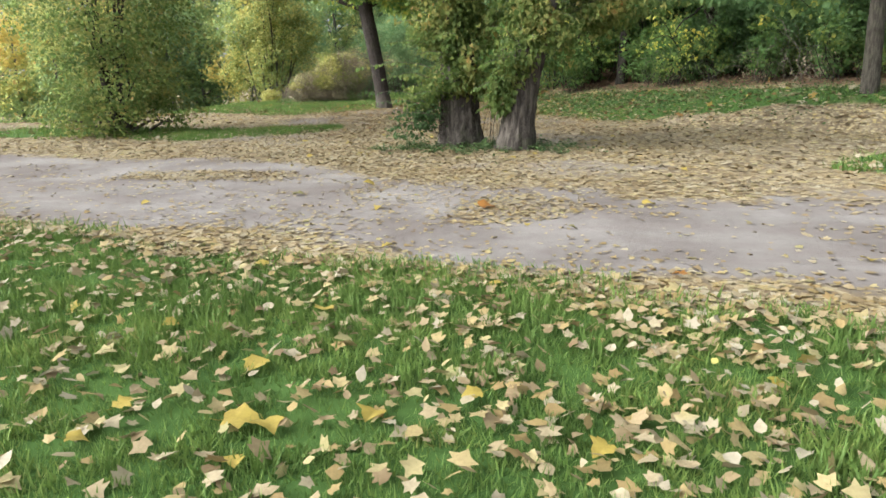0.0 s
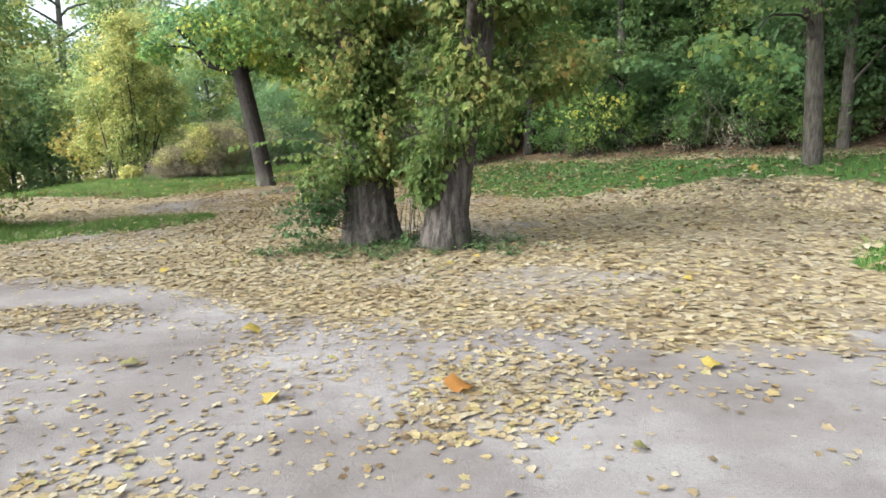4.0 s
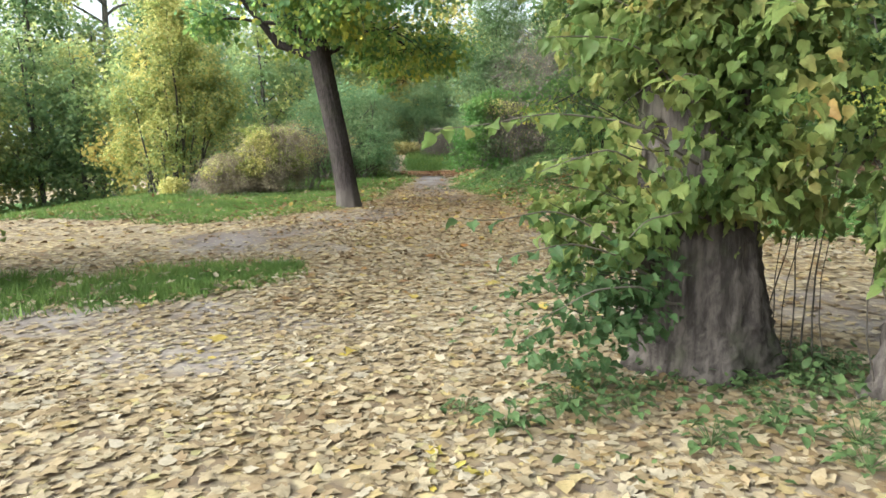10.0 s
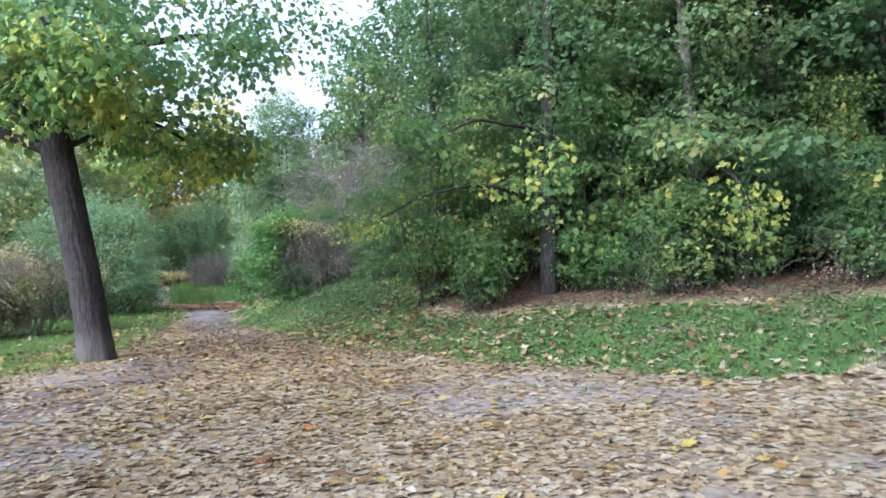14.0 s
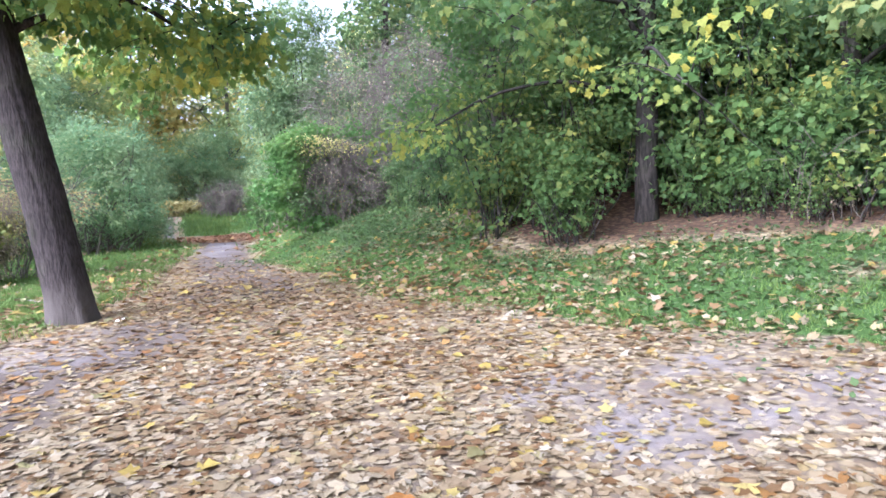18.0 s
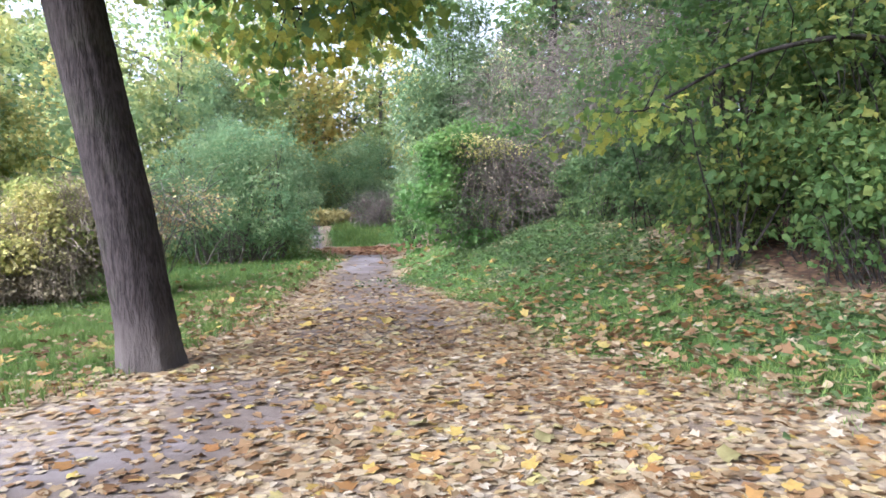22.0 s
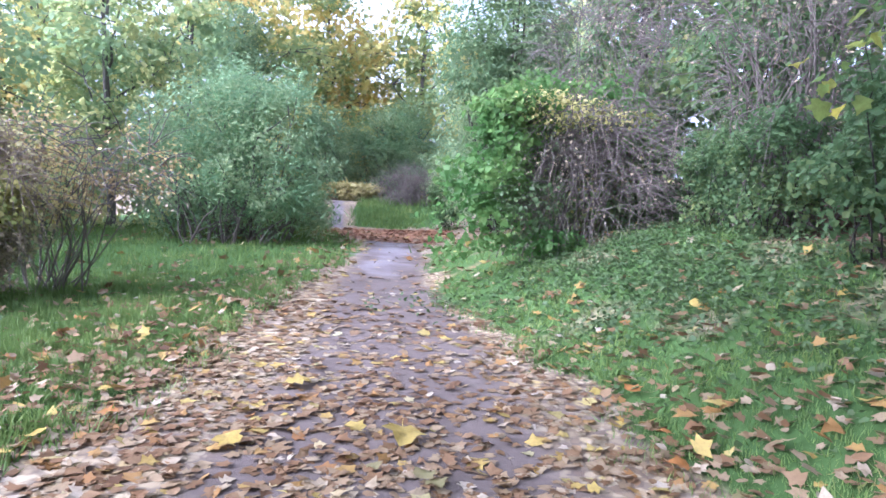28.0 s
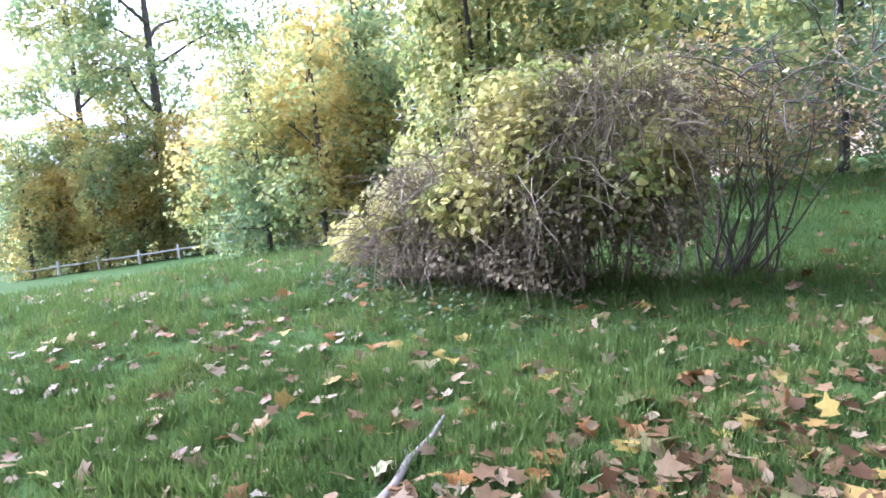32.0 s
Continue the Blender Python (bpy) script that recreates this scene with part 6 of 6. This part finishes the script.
lay(x[~m2], y[~m2], g[~m2], "leaf_litter", "thick layer of fallen tan and straw-coloured leaves", M_LITTER, (("dry", 0, 0.35), ("dry_lobed", 0.35, 1.0)), 0.080, 0.13)
big = r.random(m.sum()) < 0.58
lay(x[m][big], y[m][big], g[m][big], "brown_leaf_litter", "fallen brown and russet maple leaves", M_LITTER_RED, (("dry_lobed", 0, 0.8), ("dry", 0.8, 1.0)), 0.088, 0.12)
turn = ~big & (r.random(len(big)) < 0.17)
lay(x[m][turn], y[m][turn], g[m][turn], "orange_leaf_litter", "fallen yellow and orange maple leaves", M_LITTER_FIRE, (("dry_lobed", 0, 1.0),), 0.108, 0.16)

# russet drift where the path bends away
r = np.random.default_rng(88)
n = 5200
x, y = r.uniform(-5.6, 0.2, n), r.uniform(43.4, 51.5, n)
k = poly_dist([(-5.4, 44.2), (-1.2, 43.4), (-0.4, 47), (-0.6, 51), (-2.6, 49.2), (-4.6, 48.4), (-5.4, 46.5)], x, y) + 0.6 * vnoise(x, y, 0.8, 9) > 0
lay(x[k], y[k], 0 * x[k], "russet_leaf_litter", "russet-brown fallen leaves at the bend of the path", M_RUSSET, (("dry_lobed", 0, 1.0),), 0.085, 0.16)

# single leaves that stand out
lv, lf = leaf_shape("maple")
shapes = {}
for key, mat in (("yellow", M_YELLOW), ("pale", M_PALE), ("orange", M_ORANGE)):
    for k in range(3):
        r = np.random.default_rng(50 + k)
        v = lv * np.array([1.0, 1.0, 1.0 + 0.6 * k]) + 0.03 * r.standard_normal(lv.shape)
        v[:, 2] += 0.05 * np.sin(4 * v[:, 0] + k) + 0.03
        tv, tf = tube([(0, -0.4, 0.02), (0.03, -0.55, 0.04), (0.02, -0.72, 0.09)], [0.012, 0.01, 0.008], 4)
        tri = np.concatenate([tf[:, [0, 1, 2]], tf[:, [0, 2, 3]]])
        VV = np.concatenate([v - np.array([0, 0.4, 0]), tv])
        shapes[key, k] = mesh_np("fallen_leaf", VV, np.concatenate([lf, tri + len(v)]), mat)
LABELS = {"yellow": "bright yellow fallen maple leaf", "pale": "pale curled fallen maple leaf", "orange": "rust-orange fallen maple leaf"}
r = np.random.default_rng(77)
NAMED = [(-1.25, 9.37, "yellow", 0.17), (-0.82, 7.9, "yellow", 0.13), (-1.22, 15.54, "yellow", 0.15), (-2.88, 28.9, "yellow", 0.20), (-2.11, 27.94, "yellow", 0.24), (-3.08, 27.74, "yellow", 0.16), (0.62, 30.13, "yellow", 0.17), (1.46, 29.25, "yellow", 0.17), (-1.74, 24.16, "yellow", 0.17), (-0.78, 23.95, "yellow", 0.17), (-0.64, 3.81, "yellow", 0.15), (-0.49, 3.23, "yellow", 0.17), (0.08, 3.31, "yellow", 0.13), (-7.51, 28.88, "pale", 0.17), (-6.54, 29.31, "pale", 0.18), (-5.17, 29.67, "pale", 0.2), (-7.46, 30.45, "pale", 0.15), (-4.79, 29.35, "pale", 0.19), (0.36, 7.83, "orange", 0.2), (-5.0, 28.9, "orange", 0.15)]
for box, n, keys in (((-5, 5, 2.6, 6.3), 32, "yyypo"), ((-5, 4, 6.5, 16), 20, "yyyp"), ((-4.5, 2, 16, 25), 24, "yypo"), ((-4.2, 2.2, 25, 31), 30, "yyppo"), ((-9.5, -3.8, 26.8, 31.5), 100, "ppooyyo"), ((-0.6, 1.9, 25.0, 31.0), 40, "yopyo"), ((1.2, 6.5, 18.8, 23.5), 30, "yyp")):
    for _ in range(n):
        key = {"y": "yellow", "p": "pale", "o": "orange"}[keys[int(r.integers(len(keys)))]]
        NAMED.append((r.uniform(box[0], box[1]), r.uniform(box[2], box[3]), key, 0.085 + 0.06 * r.random()))
for x, y, key, s in NAMED:
    ob = new("fallen_leaf", shapes[key, int(r.integers(3))])
    ob.matrix_basis = pose(x, y, float(gz(x, y)) + (0.045 if y > 26 or y < 6 else 0.02), 8 * r.standard_normal(), 8 * r.standard_normal(), 360 * r.random()) @ Matrix.Diagonal((s, s, s, 1))
    tagged(ob, LABELS[key], "leaf", "single fallen leaves")
